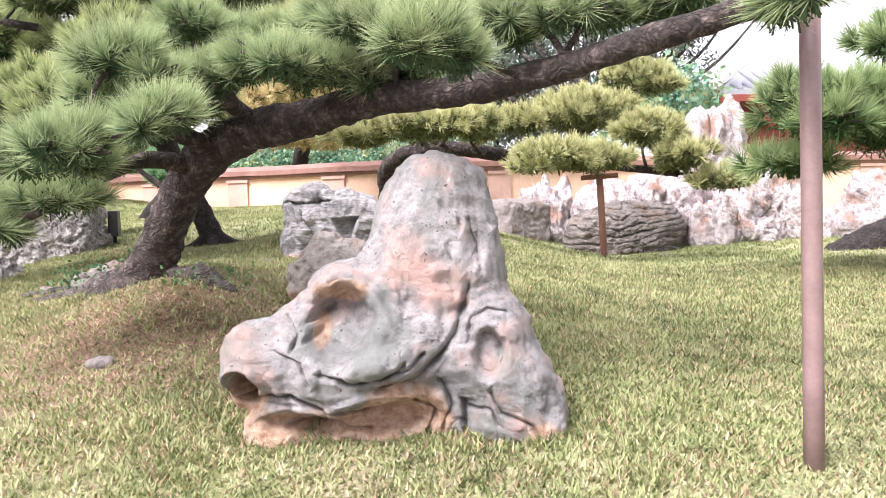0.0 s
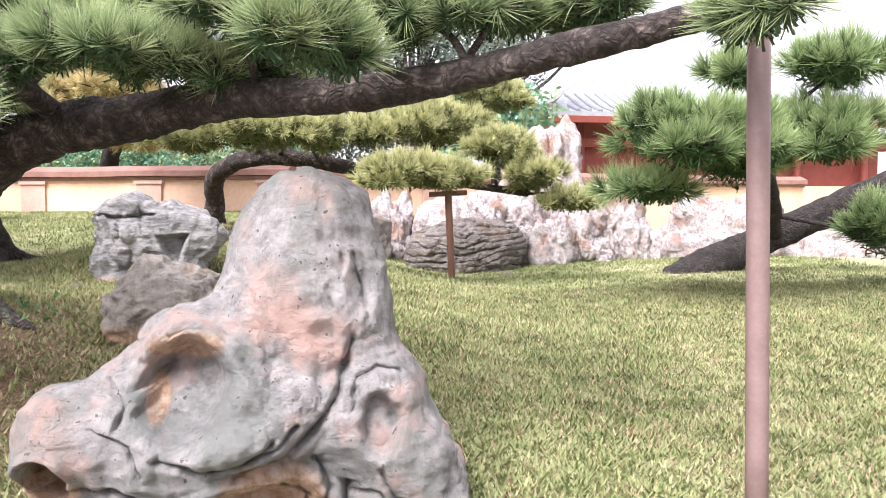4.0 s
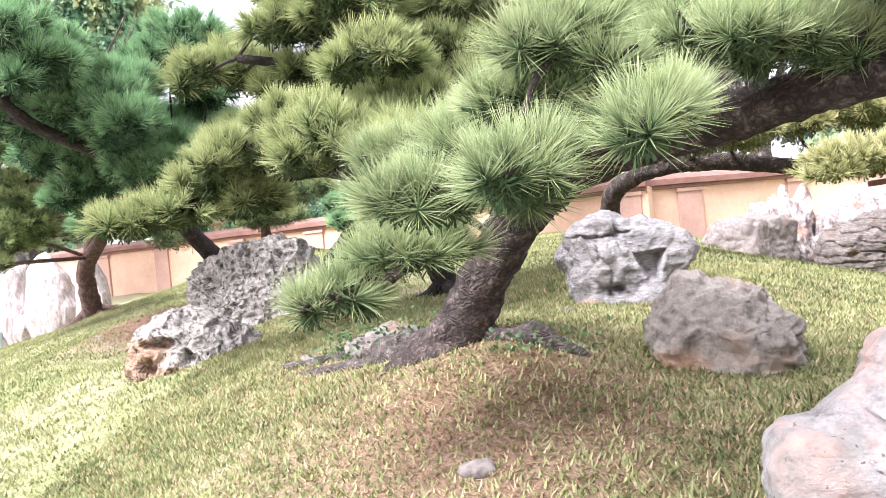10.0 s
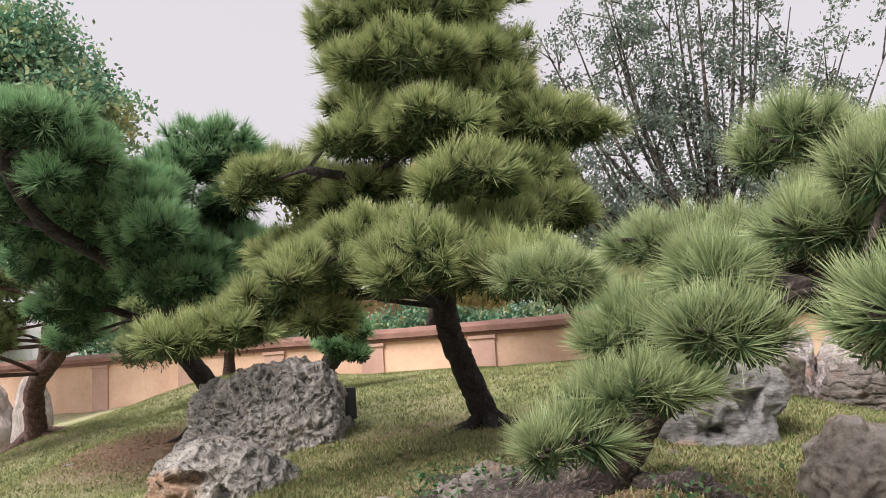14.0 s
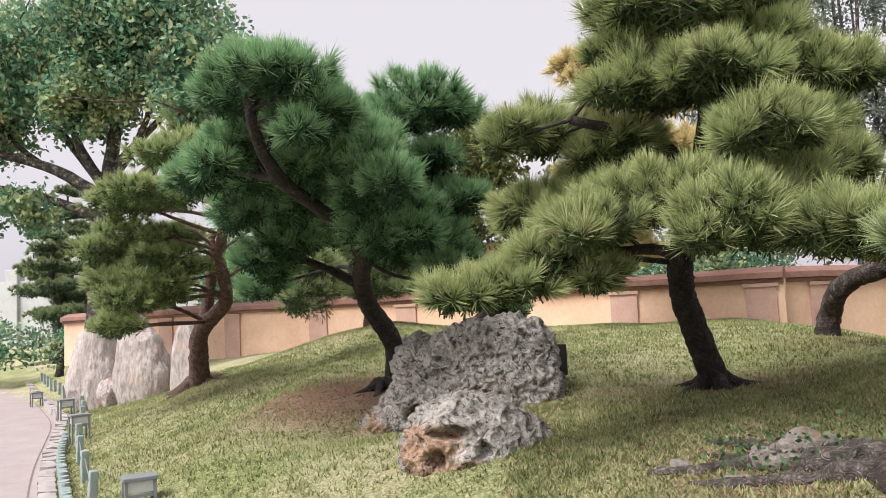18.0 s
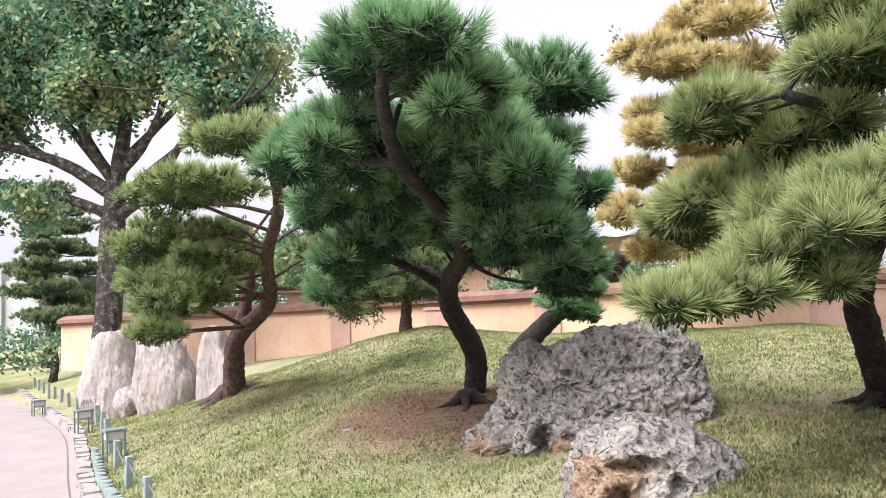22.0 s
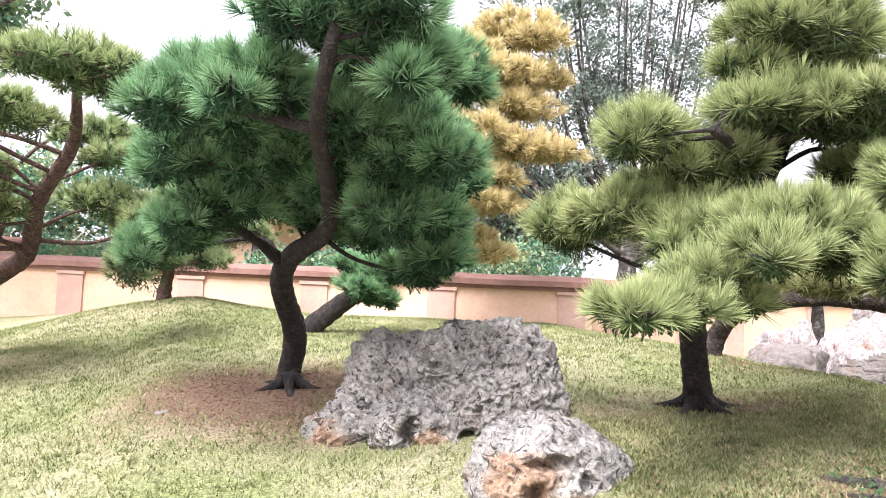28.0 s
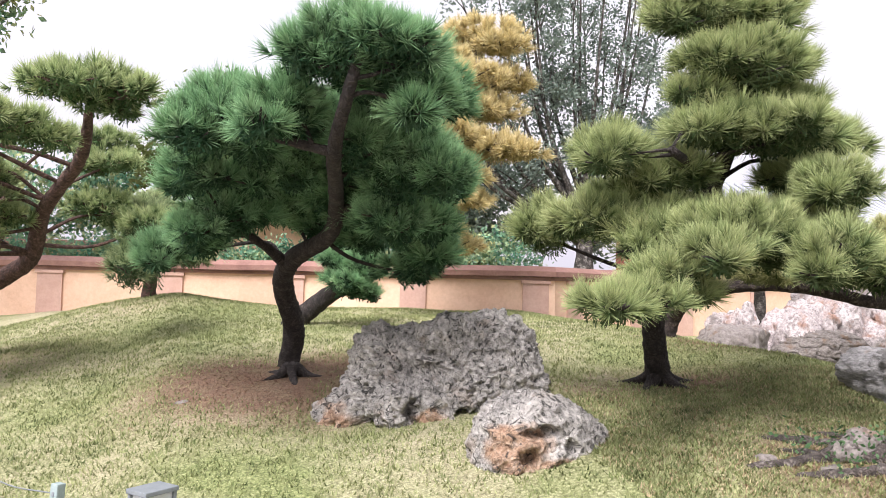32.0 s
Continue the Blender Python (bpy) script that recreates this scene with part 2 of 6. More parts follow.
def grass_ground_material():
    """Close-mown lawn: green and straw-coloured turf with worn soil in patches."""
    mat, nodes, links, bsdf = material("lawn_turf", 0.95)
    big = noise_node(nodes, links, 0.55, 4, 0.6)
    mid = noise_node(nodes, links, 5.0, 6, 0.7)
    fine = noise_node(nodes, links, 42.0, 8, 0.8)
    turf = ramp_node(nodes, links, fine, [(0.34, (0.035, 0.05, 0.016)), (0.5, (0.2, 0.24, 0.075)), (0.64, (0.5, 0.51, 0.25))])
    straw = ramp_node(nodes, links, fine, [(0.34, (0.16, 0.13, 0.08)), (0.5, (0.42, 0.37, 0.23)), (0.64, (0.66, 0.6, 0.44))])
    col = mix_node(nodes, links, ramp_node(nodes, links, big, [(0.4, (0.05, 0.05, 0.05)), (0.62, (0.85, 0.85, 0.85))]), turf, straw)
    soil = ramp_node(nodes, links, fine, [(0.35, (0.07, 0.038, 0.024)), (0.65, (0.3, 0.185, 0.115))])
    worn = nodes.new("ShaderNodeAttribute")
    worn.attribute_name = "worn"
    edge = nodes.new("ShaderNodeMath")
    edge.operation = "MULTIPLY"
    links.new(worn.outputs["Fac"], edge.inputs[0])
    links.new(ramp_node(nodes, links, mid, [(0.3, (0.7, 0.7, 0.7)), (0.58, (1, 1, 1))]), edge.inputs[1])
    links.new(mix_node(nodes, links, edge.outputs[0], col, soil), bsdf.inputs["Base Color"])
    bump_node(nodes, links, bsdf, fine, 0.8, 0.03)
    return mat


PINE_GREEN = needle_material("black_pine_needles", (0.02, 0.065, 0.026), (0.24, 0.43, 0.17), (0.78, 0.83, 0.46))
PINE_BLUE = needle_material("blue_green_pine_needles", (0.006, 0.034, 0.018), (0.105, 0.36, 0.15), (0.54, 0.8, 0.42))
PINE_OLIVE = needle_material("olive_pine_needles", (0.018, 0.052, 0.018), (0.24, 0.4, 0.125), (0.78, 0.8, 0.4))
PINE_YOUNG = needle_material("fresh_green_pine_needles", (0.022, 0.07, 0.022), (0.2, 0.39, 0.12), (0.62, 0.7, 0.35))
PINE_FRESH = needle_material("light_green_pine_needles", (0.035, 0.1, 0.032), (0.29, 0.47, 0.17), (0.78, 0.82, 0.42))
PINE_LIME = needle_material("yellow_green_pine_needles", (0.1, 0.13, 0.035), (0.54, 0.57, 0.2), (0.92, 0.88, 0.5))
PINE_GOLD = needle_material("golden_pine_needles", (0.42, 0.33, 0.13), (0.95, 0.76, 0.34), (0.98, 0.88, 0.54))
LEAF_GREEN = needle_material("broad_leaves", (0.008, 0.042, 0.034), (0.13, 0.37, 0.25), (0.78, 0.66, 0.3), 0.3, False, 0.18)
LEAF_GREY = needle_material("small_grey_green_leaves", (0.06, 0.09, 0.075), (0.17, 0.22, 0.18), (0.36, 0.41, 0.34), 0.4, False)
CLOUD_GREEN = needle_material("clipped_foliage", (0.035, 0.085, 0.045), (0.2, 0.33, 0.17), (0.55, 0.6, 0.32), 0.5)
STRAW = needle_material("dry_straw_grass", (0.17, 0.1, 0.055), (0.44, 0.32, 0.185), (0.72, 0.6, 0.4), 0.8, False, 0.6)
LITTER = plain_material("dry_pine_litter", (0.06, 0.028, 0.016), (0.34, 0.19, 0.11), 40.0, 0.95, 0.0)
IVY = needle_material("dark_ground_leaves", (0.02, 0.06, 0.025), (0.07, 0.15, 0.06), (0.2, 0.3, 0.14), 0.6, False)
BARK = bark_material("pine_bark", (0.012, 0.009, 0.007), (0.055, 0.04, 0.033), (0.25, 0.205, 0.175))
ROOT_GREY = bark_material("weathered_root", (0.025, 0.02, 0.017), (0.1, 0.08, 0.068), (0.34, 0.3, 0.265), 1.2)
BARK_DARK = bark_material("dark_pine_bark", (0.01, 0.008, 0.007), (0.035, 0.027, 0.023), (0.09, 0.07, 0.06))
BARK_RED = bark_material("reddish_pine_bark", (0.04, 0.025, 0.02), (0.13, 0.075, 0.06), (0.24, 0.15, 0.12))
BARK_SPOT = bark_material("mottled_bark", (0.02, 0.018, 0.016), (0.09, 0.078, 0.068), (0.55, 0.51, 0.46), 0.6)
ROCK_PALE = stone_material("pale_scholar_stone", ((0.13, 0.13, 0.125), (0.345, 0.325, 0.31), (0.56, 0.53, 0.505)), (0.5, 0.34, 0.285), 1.3, (0.52, 0.66), 1.0, tint=True, lichen=(0.22, 0.235, 0.21))
ROCK_CREAM = stone_material("cream_pitted_stone", ((0.16, 0.135, 0.11), (0.42, 0.375, 0.325), (0.66, 0.605, 0.54)), (0.42, 0.3, 0.21), 1.2, (0.56, 0.72), 1.0, tint=True)
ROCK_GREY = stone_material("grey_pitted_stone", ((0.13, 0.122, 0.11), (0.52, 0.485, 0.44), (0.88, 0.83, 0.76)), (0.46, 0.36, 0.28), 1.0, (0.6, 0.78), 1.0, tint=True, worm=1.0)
ROCK_HOLED = stone_material("blue_grey_layered_stone", ((0.11, 0.108, 0.108), (0.29, 0.278, 0.268), (0.52, 0.495, 0.465)), (0.38, 0.28, 0.21), 1.2, (0.64, 0.78), 0.9, squash=(1, 1, 3.0), tint=True)
ROCK_DARK = stone_material("dark_layered_stone", ((0.06, 0.052, 0.045), (0.19, 0.165, 0.145), (0.42, 0.375, 0.33)), (0.18, 0.12, 0.08), 1.2, bump=1.0, squash=(1, 1, 6))
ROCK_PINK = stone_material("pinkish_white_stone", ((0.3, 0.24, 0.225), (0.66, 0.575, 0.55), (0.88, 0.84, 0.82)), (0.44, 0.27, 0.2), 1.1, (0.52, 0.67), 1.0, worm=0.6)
ROCK_WHITE = stone_material("smooth_pinkish_white_stone", ((0.2, 0.165, 0.15), (0.44, 0.385, 0.36), (0.66, 0.605, 0.58)), (0.56, 0.42, 0.36), 0.9, (0.58, 0.76), 0.7, squash=(1.4, 1.4, 0.45))
ROCK_FLAT = stone_material("brownish_flat_stone", ((0.13, 0.11, 0.1), (0.23, 0.2, 0.18), (0.33, 0.295, 0.265)), (0.2, 0.14, 0.1), 1.3, worm=0.3)
PLASTER = plain_material("peach_plaster", (0.64, 0.4, 0.275), (0.8, 0.56, 0.41), 1.6, 0.9)
COPING = plain_material("terracotta_coping", (0.19, 0.095, 0.075), (0.34, 0.19, 0.15), 3.0, 0.85)
PILASTER = plain_material("dusky_pink_render", (0.46, 0.28, 0.22), (0.6, 0.4, 0.33), 2.5, 0.9)
REDWOOD = plain_material("red_painted_timber", (0.2, 0.04, 0.03), (0.3, 0.07, 0.05), 4.0, 0.6)
TILE = plain_material("grey_roof_tile", (0.3, 0.31, 0.34), (0.42, 0.43, 0.46), 5.0, 0.7)
METAL = plain_material("brown_painted_steel", (0.17, 0.11, 0.1), (0.25, 0.17, 0.155), 9.0, 0.45, 0.05)
POST_WOOD = plain_material("brown_timber", (0.16, 0.08, 0.05), (0.27, 0.14, 0.09), 12.0, 0.8, squash=(1, 1, 0.1))
PAVING = plain_material("pale_pink_paving", (0.3, 0.25, 0.245), (0.38, 0.325, 0.32), 2.0, 0.9)
SEAM = plain_material("dark_joint", (0.14, 0.12, 0.115), (0.2, 0.175, 0.17), 8.0, 0.95)
KERB = plain_material("grey_kerb_stone", (0.28, 0.25, 0.24), (0.46, 0.415, 0.4), 6.0, 0.9)
LAMP_GREY = plain_material("grey_painted_metal", (0.16, 0.18, 0.19), (0.24, 0.26, 0.27), 10.0, 0.5, 0.05)
LAMP_WHITE = plain_material("lamp_glass", (0.6, 0.62, 0.62), (0.7, 0.72, 0.72), 8.0, 0.35, 0.0)
LAWN = grass_ground_material()
BLADE = needle_material("grass_blades", (0.045, 0.072, 0.022), (0.25, 0.295, 0.105), (0.54, 0.53, 0.29), 0.5, False, 0.42)
TEAL = plain_material("grey_green_painted_post", (0.22, 0.28, 0.27), (0.34, 0.41, 0.39), 12.0, 0.6, 0.1)
BLACK = plain_material("black_enamel", (0.012, 0.012, 0.013), (0.03, 0.03, 0.032), 8.0, 0.4, 0.05)
CONCRETE = plain_material("pale_concrete", (0.42, 0.43, 0.43), (0.58, 0.59, 0.59), 3.0, 0.9)


# ---- the lie of the land ----
EDGE_X = (-40, -20.9, -13.0, -9.9, -7.5, -4.5, -2.0, 0.0, 3.0, 30.0)
EDGE_Y = (45, 23.2, 14.2, 9.7, 6.6, 4.1, 2.6, 1.95, 1.6, 1.3)


def inward(x, y):
    """How far a place lies on the lawn's side of the path's edge."""
    lo = np.interp(np.asarray(x) - 0.3, EDGE_X, EDGE_Y)
    hi = np.interp(np.asarray(x) + 0.3, EDGE_X, EDGE_Y)
    slope = (hi - lo) / 0.6
    return (y - (lo + hi) / 2) / np.sqrt(1 + slope**2)


def bell(x, y, cx, cy, r, amp):
    return amp * np.exp(-((x - cx) ** 2 + (y - cy) ** 2) / r**2)


def ground(x, y):
    """The lawn's height: it climbs from the path to the wall, with a few mounds."""
    x, y = np.asarray(x, float), np.asarray(y, float)
    d = inward(x, y)
    s = np.clip((1.8 - x) / 3.2, 0, 1)
    top = 0.62 + 0.6 * s * s * (3 - 2 * s)
    z = top * (1 - np.exp(-((np.maximum(d, 0) / 3.6) ** 1.2)))
    z += bell(x, y, -1.95, 5.3, 0.8, 0.16) + bell(x, y, -7.7, 15.6, 1.7, 0.36) + bell(x, y, -8.6, 12.9, 1.5, 0.12)
    z += bell(x, y, -2.6, 8.3, 1.0, -0.1) + bell(x, y, -0.3, 3.3, 0.9, -0.06) + bell(x, y, -1.1, 6.5, 0.8, -0.1) + bell(x, y, -0.8, 5.1, 0.6, -0.08) + bell(x, y, -6.7, 9.7, 0.35, -0.05) + bell(x, y, -5.96, 10.3, 0.8, -0.05) + bell(x, y, -5.7, 8.6, 0.8, -0.19) + bell(x, y, 1.8, 10.3, 1.6, -0.15)
    flat = np.stack([x.ravel() * 0.9, y.ravel() * 0.9, 0 * x.ravel()], 1)
    z += 0.035 * vnoise(flat).reshape(z.shape) * np.clip(d, 0, 1)
    return np.where(d < 0, -0.16, z)


def gz(x, y):
    return float(ground(np.array([x]), np.array([y]))[0])


# ---- ground, path and kerb ----
def spread(lo, hi, step, far):
    mid = np.arange(lo, hi + step / 2, step)
    out = np.cumsum(np.geomspace(step * 2, far / 4, 22))
    return np.concatenate([(lo - out)[::-1], mid, hi + out])


gx, gy = spread(-15.0, 6.5, 0.11, 400), spread(1.0, 19.0, 0.11, 400)
GX, GY = np.meshgrid(gx, gy)
GZ = ground(GX, GY)
idx = np.arange(GX.size).reshape(GX.shape)
quads = np.stack([idx[:-1, :-1], idx[:-1, 1:], idx[1:, 1:], idx[1:, :-1]], -1).reshape(-1, 4)
ground_mesh = raw_mesh("ground", np.stack([GX, GY, GZ], -1).reshape(-1, 3), quads)
worn = np.zeros(GX.size)
fx, fy = GX.ravel(), GY.ravel()
for cx, cy, r, amp in ((-1.8, 4.7, 1.2, 0.9), (-2.75, 6.0, 0.7, 0.9), (-2.5, 8.1, 0.7, 0.9), (-6.35, 9.8, 0.95, 1.5), (-5.6, 10.2, 0.8, 1.0), (-3.3, 7.9, 0.8, 0.55), (-0.9, 9.8, 0.9, 0.8), (1.0, 8.8, 0.7, 0.6), (-0.3, 3.3, 0.6, 0.3), (-1.2, 4.2, 0.8, 0.5), (-9.3, 12.6, 1.1, 0.5), (-7.7, 15.6, 1.2, 0.35)):
    worn = np.maximum(worn, bell(fx, fy, cx, cy, r, amp))
layer = ground_mesh.attributes.new("worn", "FLOAT", "POINT")
layer.data.foreach_set("value", np.clip(worn * 1.3, 0, 1).astype(np.float32))
tagged(part("ground", ground_mesh, LAWN), "close-mown green and straw-coloured lawn with bare soil patches", "lawn", kind="structure")


def edge_points(x0, x1, step):
    """Places along the path's edge, about step apart."""
    xs = np.linspace(x0, x1, 600)
    ys = np.interp(xs, EDGE_X, EDGE_Y)
    kernel = np.ones(41) / 41
    ys[20:-20] = np.convolve(ys, kernel, "valid")
    run = np.concatenate([[0], np.cumsum(np.hypot(np.diff(xs), np.diff(ys)))])
    at = np.arange(0, run[-1], step)
    return np.stack([np.interp(at, run, xs), np.interp(at, run, ys)], 1)


edge = edge_points(-22, 6, 0.25)
outer = edge + np.array([-3.6, -4.4])
strip = np.concatenate([np.c_[edge, np.full(len(edge), -0.1)], np.c_[outer, np.full(len(edge), -0.1)]])
n = len(edge)
path_quads = np.array([(i, i + 1, n + i + 1, n + i) for i in range(n - 1)])
path = tagged(part("path", raw_mesh("path", strip, path_quads), PAVING, smooth=False), "pale pinkish concrete garden path with a curved edge", "path", kind="structure")

inner = np.gradient(edge, axis=0)
inner = np.stack([inner[:, 1], -inner[:, 0]], 1) / np.linalg.norm(inner, axis=1)[:, None]
for off in (0.16, 1.52, 1.6, 1.78):
    a, b = edge + inner * off, edge + inner * (off + 0.018)
    seam = np.concatenate([np.c_[a, np.full(n, -0.096)], np.c_[b, np.full(n, -0.096)]])
    part("seam", raw_mesh("seam", seam, path_quads), SEAM, path, "narrow grey joint following the path's curve", smooth=False)

kerb = thing("kerb", "low kerb of rough grey stones along the path", "kerb", kind="structure")
rng = random.Random(3)
stone_meshes = []
for k in range(5):
    bm = bmesh.new()
    bmesh.ops.create_cube(bm, size=1)
    bmesh.ops.subdivide_edges(bm, edges=bm.edges[:], cuts=1, use_grid_fill=True)
    for v in bm.verts:
        v.co = Vector((v.co.x * 0.3, v.co.y * 0.15, v.co.z * 0.26)) + Vector([rng.uniform(-0.014, 0.014) for _ in range(3)])
    me = bm_mesh("kerb_stone", bm)
    me.materials.append(KERB)
    stone_meshes.append(me)
kerb_line = edge_points(-21, -5.2, 0.315)
for i, (x, y) in enumerate(kerb_line[:-1]):
    dx, dy = kerb_line[i + 1] - kerb_line[i]
    st = new("kerb_stone", stone_meshes[rng.randrange(5)])
    st.parent = kerb
    st.matrix_basis = pose(x, y, -0.09 + rng.uniform(-0.015, 0.015), 0, 0, math.degrees(math.atan2(dy, dx)))


# ---- grass ----
def grass(name, count, seed, x0, x1, y0, y1, height, width, litter=False):
    """Short blades of grass, strewn over a stretch of the lawn, thin where the soil is worn; or litter, on the worn soil alone."""
    r = np.random.RandomState(seed)
    if litter:
        x, y = r.uniform(x0, x1, count), r.uniform(y0, y1, count)
    else:
        tufts = count // 4
        which = r.randint(0, tufts, count)
        x = r.uniform(x0, x1, tufts)[which] + r.normal(0, height * 0.8, count)
        y = r.uniform(y0, y1, tufts)[which] + r.normal(0, height * 0.8, count)
    bare = np.zeros(count)
    for cx, cy, rad, amp in ((-1.8, 4.7, 1.15, 0.85), (-2.75, 6.0, 0.65, 0.85), (-2.4, 8.2, 0.6, 0.5), (-6.35, 9.8, 0.92, 1.3), (-5.6, 10.2, 0.7, 0.9), (-3.3, 7.9, 0.8, 0.5), (-0.9, 9.8, 0.9, 0.7)):
        bare = np.maximum(bare, bell(x, y, cx, cy, rad, amp))
    keep = (inward(x, y) > 0.08) & ((r.rand(count) < 1.6 * bare - 0.15) if litter else (r.rand(count) > bare))
    x, y = x[keep], y[keep]
    z = ground(x, y)
    m = len(x)
    a = r.uniform(0, 2 * np.pi, m)
    h = height * r.uniform(0.5, 1.25, m)
    h = h * (0.75 + 0.5 * vnoise(np.stack([x * 1.7, y * 1.7, 0 * x], 1)) ** 2)
    lean = r.uniform(1.5, 4.0, m) * h if litter else r.uniform(0.3, 1.4, m) * h
    w = width * r.uniform(0.7, 1.4, m)
    base = np.stack([x, y, z - 0.004], 1)
    side = np.stack([np.cos(a), np.sin(a), 0 * a], 1) * w[:, None]
    tip = base + np.stack([-np.sin(a) * lean, np.cos(a) * lean, h], 1)
    v = np.stack([base - side, base + side, tip], 1).reshape(-1, 3)
    return raw_mesh(name, v, np.arange(3 * m).reshape(-1, 3))


lawn_grass = tagged(part("grass", grass("grass", 330000, 1, -4.2, 5.0, 1.6, 8.0, 0.036, 0.0062), BLADE), "short green and yellow grass blades on the lawn", "grass", kind="stuff")
lawn_grass2 = tagged(part("grass", grass("grass", 420000, 2, -13.5, 6.5, 3.5, 16.0, 0.042, 0.0065), BLADE), "short green and yellow grass blades on the lawn", "grass", kind="stuff")
litter_a = tagged(part("dry_grass", grass("dry_grass", 150000, 3, -3.6, 0.2, 3.0, 6.4, 0.014, 0.004, True), STRAW), "dry straw-coloured grass and needles on worn soil", "grass", kind="stuff")
straw_grass = tagged(part("dry_grass", grass("dry_grass", 110000, 5, -4.2, 5.0, 1.6, 8.0, 0.034, 0.0055), STRAW), "dry straw-coloured blades among the green lawn", "grass", kind="stuff")
litter_b = tagged(part("pine_litter", grass("pine_litter", 120000, 4, -8.2, 0.6, 7.0, 11.2, 0.016, 0.006, True), LITTER), "dry brown needles and leaf litter on worn soil", "litter", kind="stuff")


# ---- garden wall ----
WALL_RUN = ((-0.42, 15.35), (-11.0, 18.9), (-18.4, 21.5))
WALL_BASE, WALL_TOP = 0.6, 2.07


def wall_stretch(name, a, b, label, pitch=2.35, first=0.25, base=WALL_BASE, top=WALL_TOP, parent=None):
    """A plastered wall from a to b: its front on that line, with plinth, pilasters and a coping of terracotta."""
    dx, dy = b[0] - a[0], b[1] - a[1]
    length = math.hypot(dx, dy)
    root = thing(name, label, "wall", kind="structure")
    root.matrix_basis = pose(a[0], a[1], 0, 0, 0, math.degrees(math.atan2(dy, dx)))
    s = 1 if a[0] < b[0] else -1
    back = (0.0, 0.3) if s > 0 else (-0.3, 0.0)
    front = back[0] if s > 0 else back[1]
    out = -s
    part("plaster", box_mesh("plaster", 0, length, *back, base, top - 0.2, 0.004), PLASTER, root, smooth=False)
    y0, y1 = sorted((front + out * 0.13, front - out * 0.43))
    bm = bmesh.new()
    prof = [(y0, top - 0.2), (y0, top - 0.1), ((y0 + y1) / 2 - 0.05, top), ((y0 + y1) / 2 + 0.05, top), (y1, top - 0.1), (y1, top - 0.2)]
    n_ring = max(2, int(length / 0.6))
    rings = [[bm.verts.new((length * k / n_ring, y, z + 0.006 * math.sin(k * 1.7))) for y, z in prof] for k in range(n_ring + 1)]
    for r0, r1 in zip(rings, rings[1:]):
        for i in range(len(prof)):
            j = (i + 1) % len(prof)
            bm.faces.new((r0[i], r0[j], r1[j], r1[i]))
    bm.faces.new(rings[0][::-1])
    bm.faces.new(rings[-1])
    bmesh.ops.recalc_face_normals(bm, faces=bm.faces[:])
    part("coping", bm_mesh("coping", bm), COPING, root, "weathered terracotta coping", smooth=False)
    my0, my1 = sorted((front, front + out * 0.06))
    part("moulding", box_mesh("moulding", 0, length, my0, my1, top - 0.27, top - 0.202, 0.008), COPING, root, smooth=False)
    py0, py1 = sorted((front - out * 0.01, front + out * 0.045))
    x = first
    while x < length - 0.1:
        part("pilaster", box_mesh("pilaster", x, min(x + 0.5, length), py0, py1, base, top - 0.34, 0.006), PILASTER, root, "dusky pink pilaster", smooth=False)
        cy0, cy1 = sorted((front - out * 0.01, front + out * 0.075))
        part("pilaster_cap", box_mesh("pilaster_cap", x - 0.03, min(x + 0.53, length), cy0, cy1, top - 0.338, top - 0.275, 0.006), PILASTER, root, smooth=False)
        x += pitch
    return root


wall_stretch("wall_north", WALL_RUN[0], WALL_RUN[1], "peach plastered garden wall with pink pilasters and terracotta coping", first=0.12)
wall_stretch("wall_northwest", WALL_RUN[1], WALL_RUN[2], "far stretch of peach garden wall with terracotta coping", first=1.0)
wall_stretch("wall_return", (-0.42, 15.66), (2.6, 17.2), "peach garden wall turning back behind the pale rocks", first=0.6)
wall_stretch("wall_east", (2.6, 17.2), (12.0, 18.6), "peach garden wall behind the pale rocks", first=1.0)


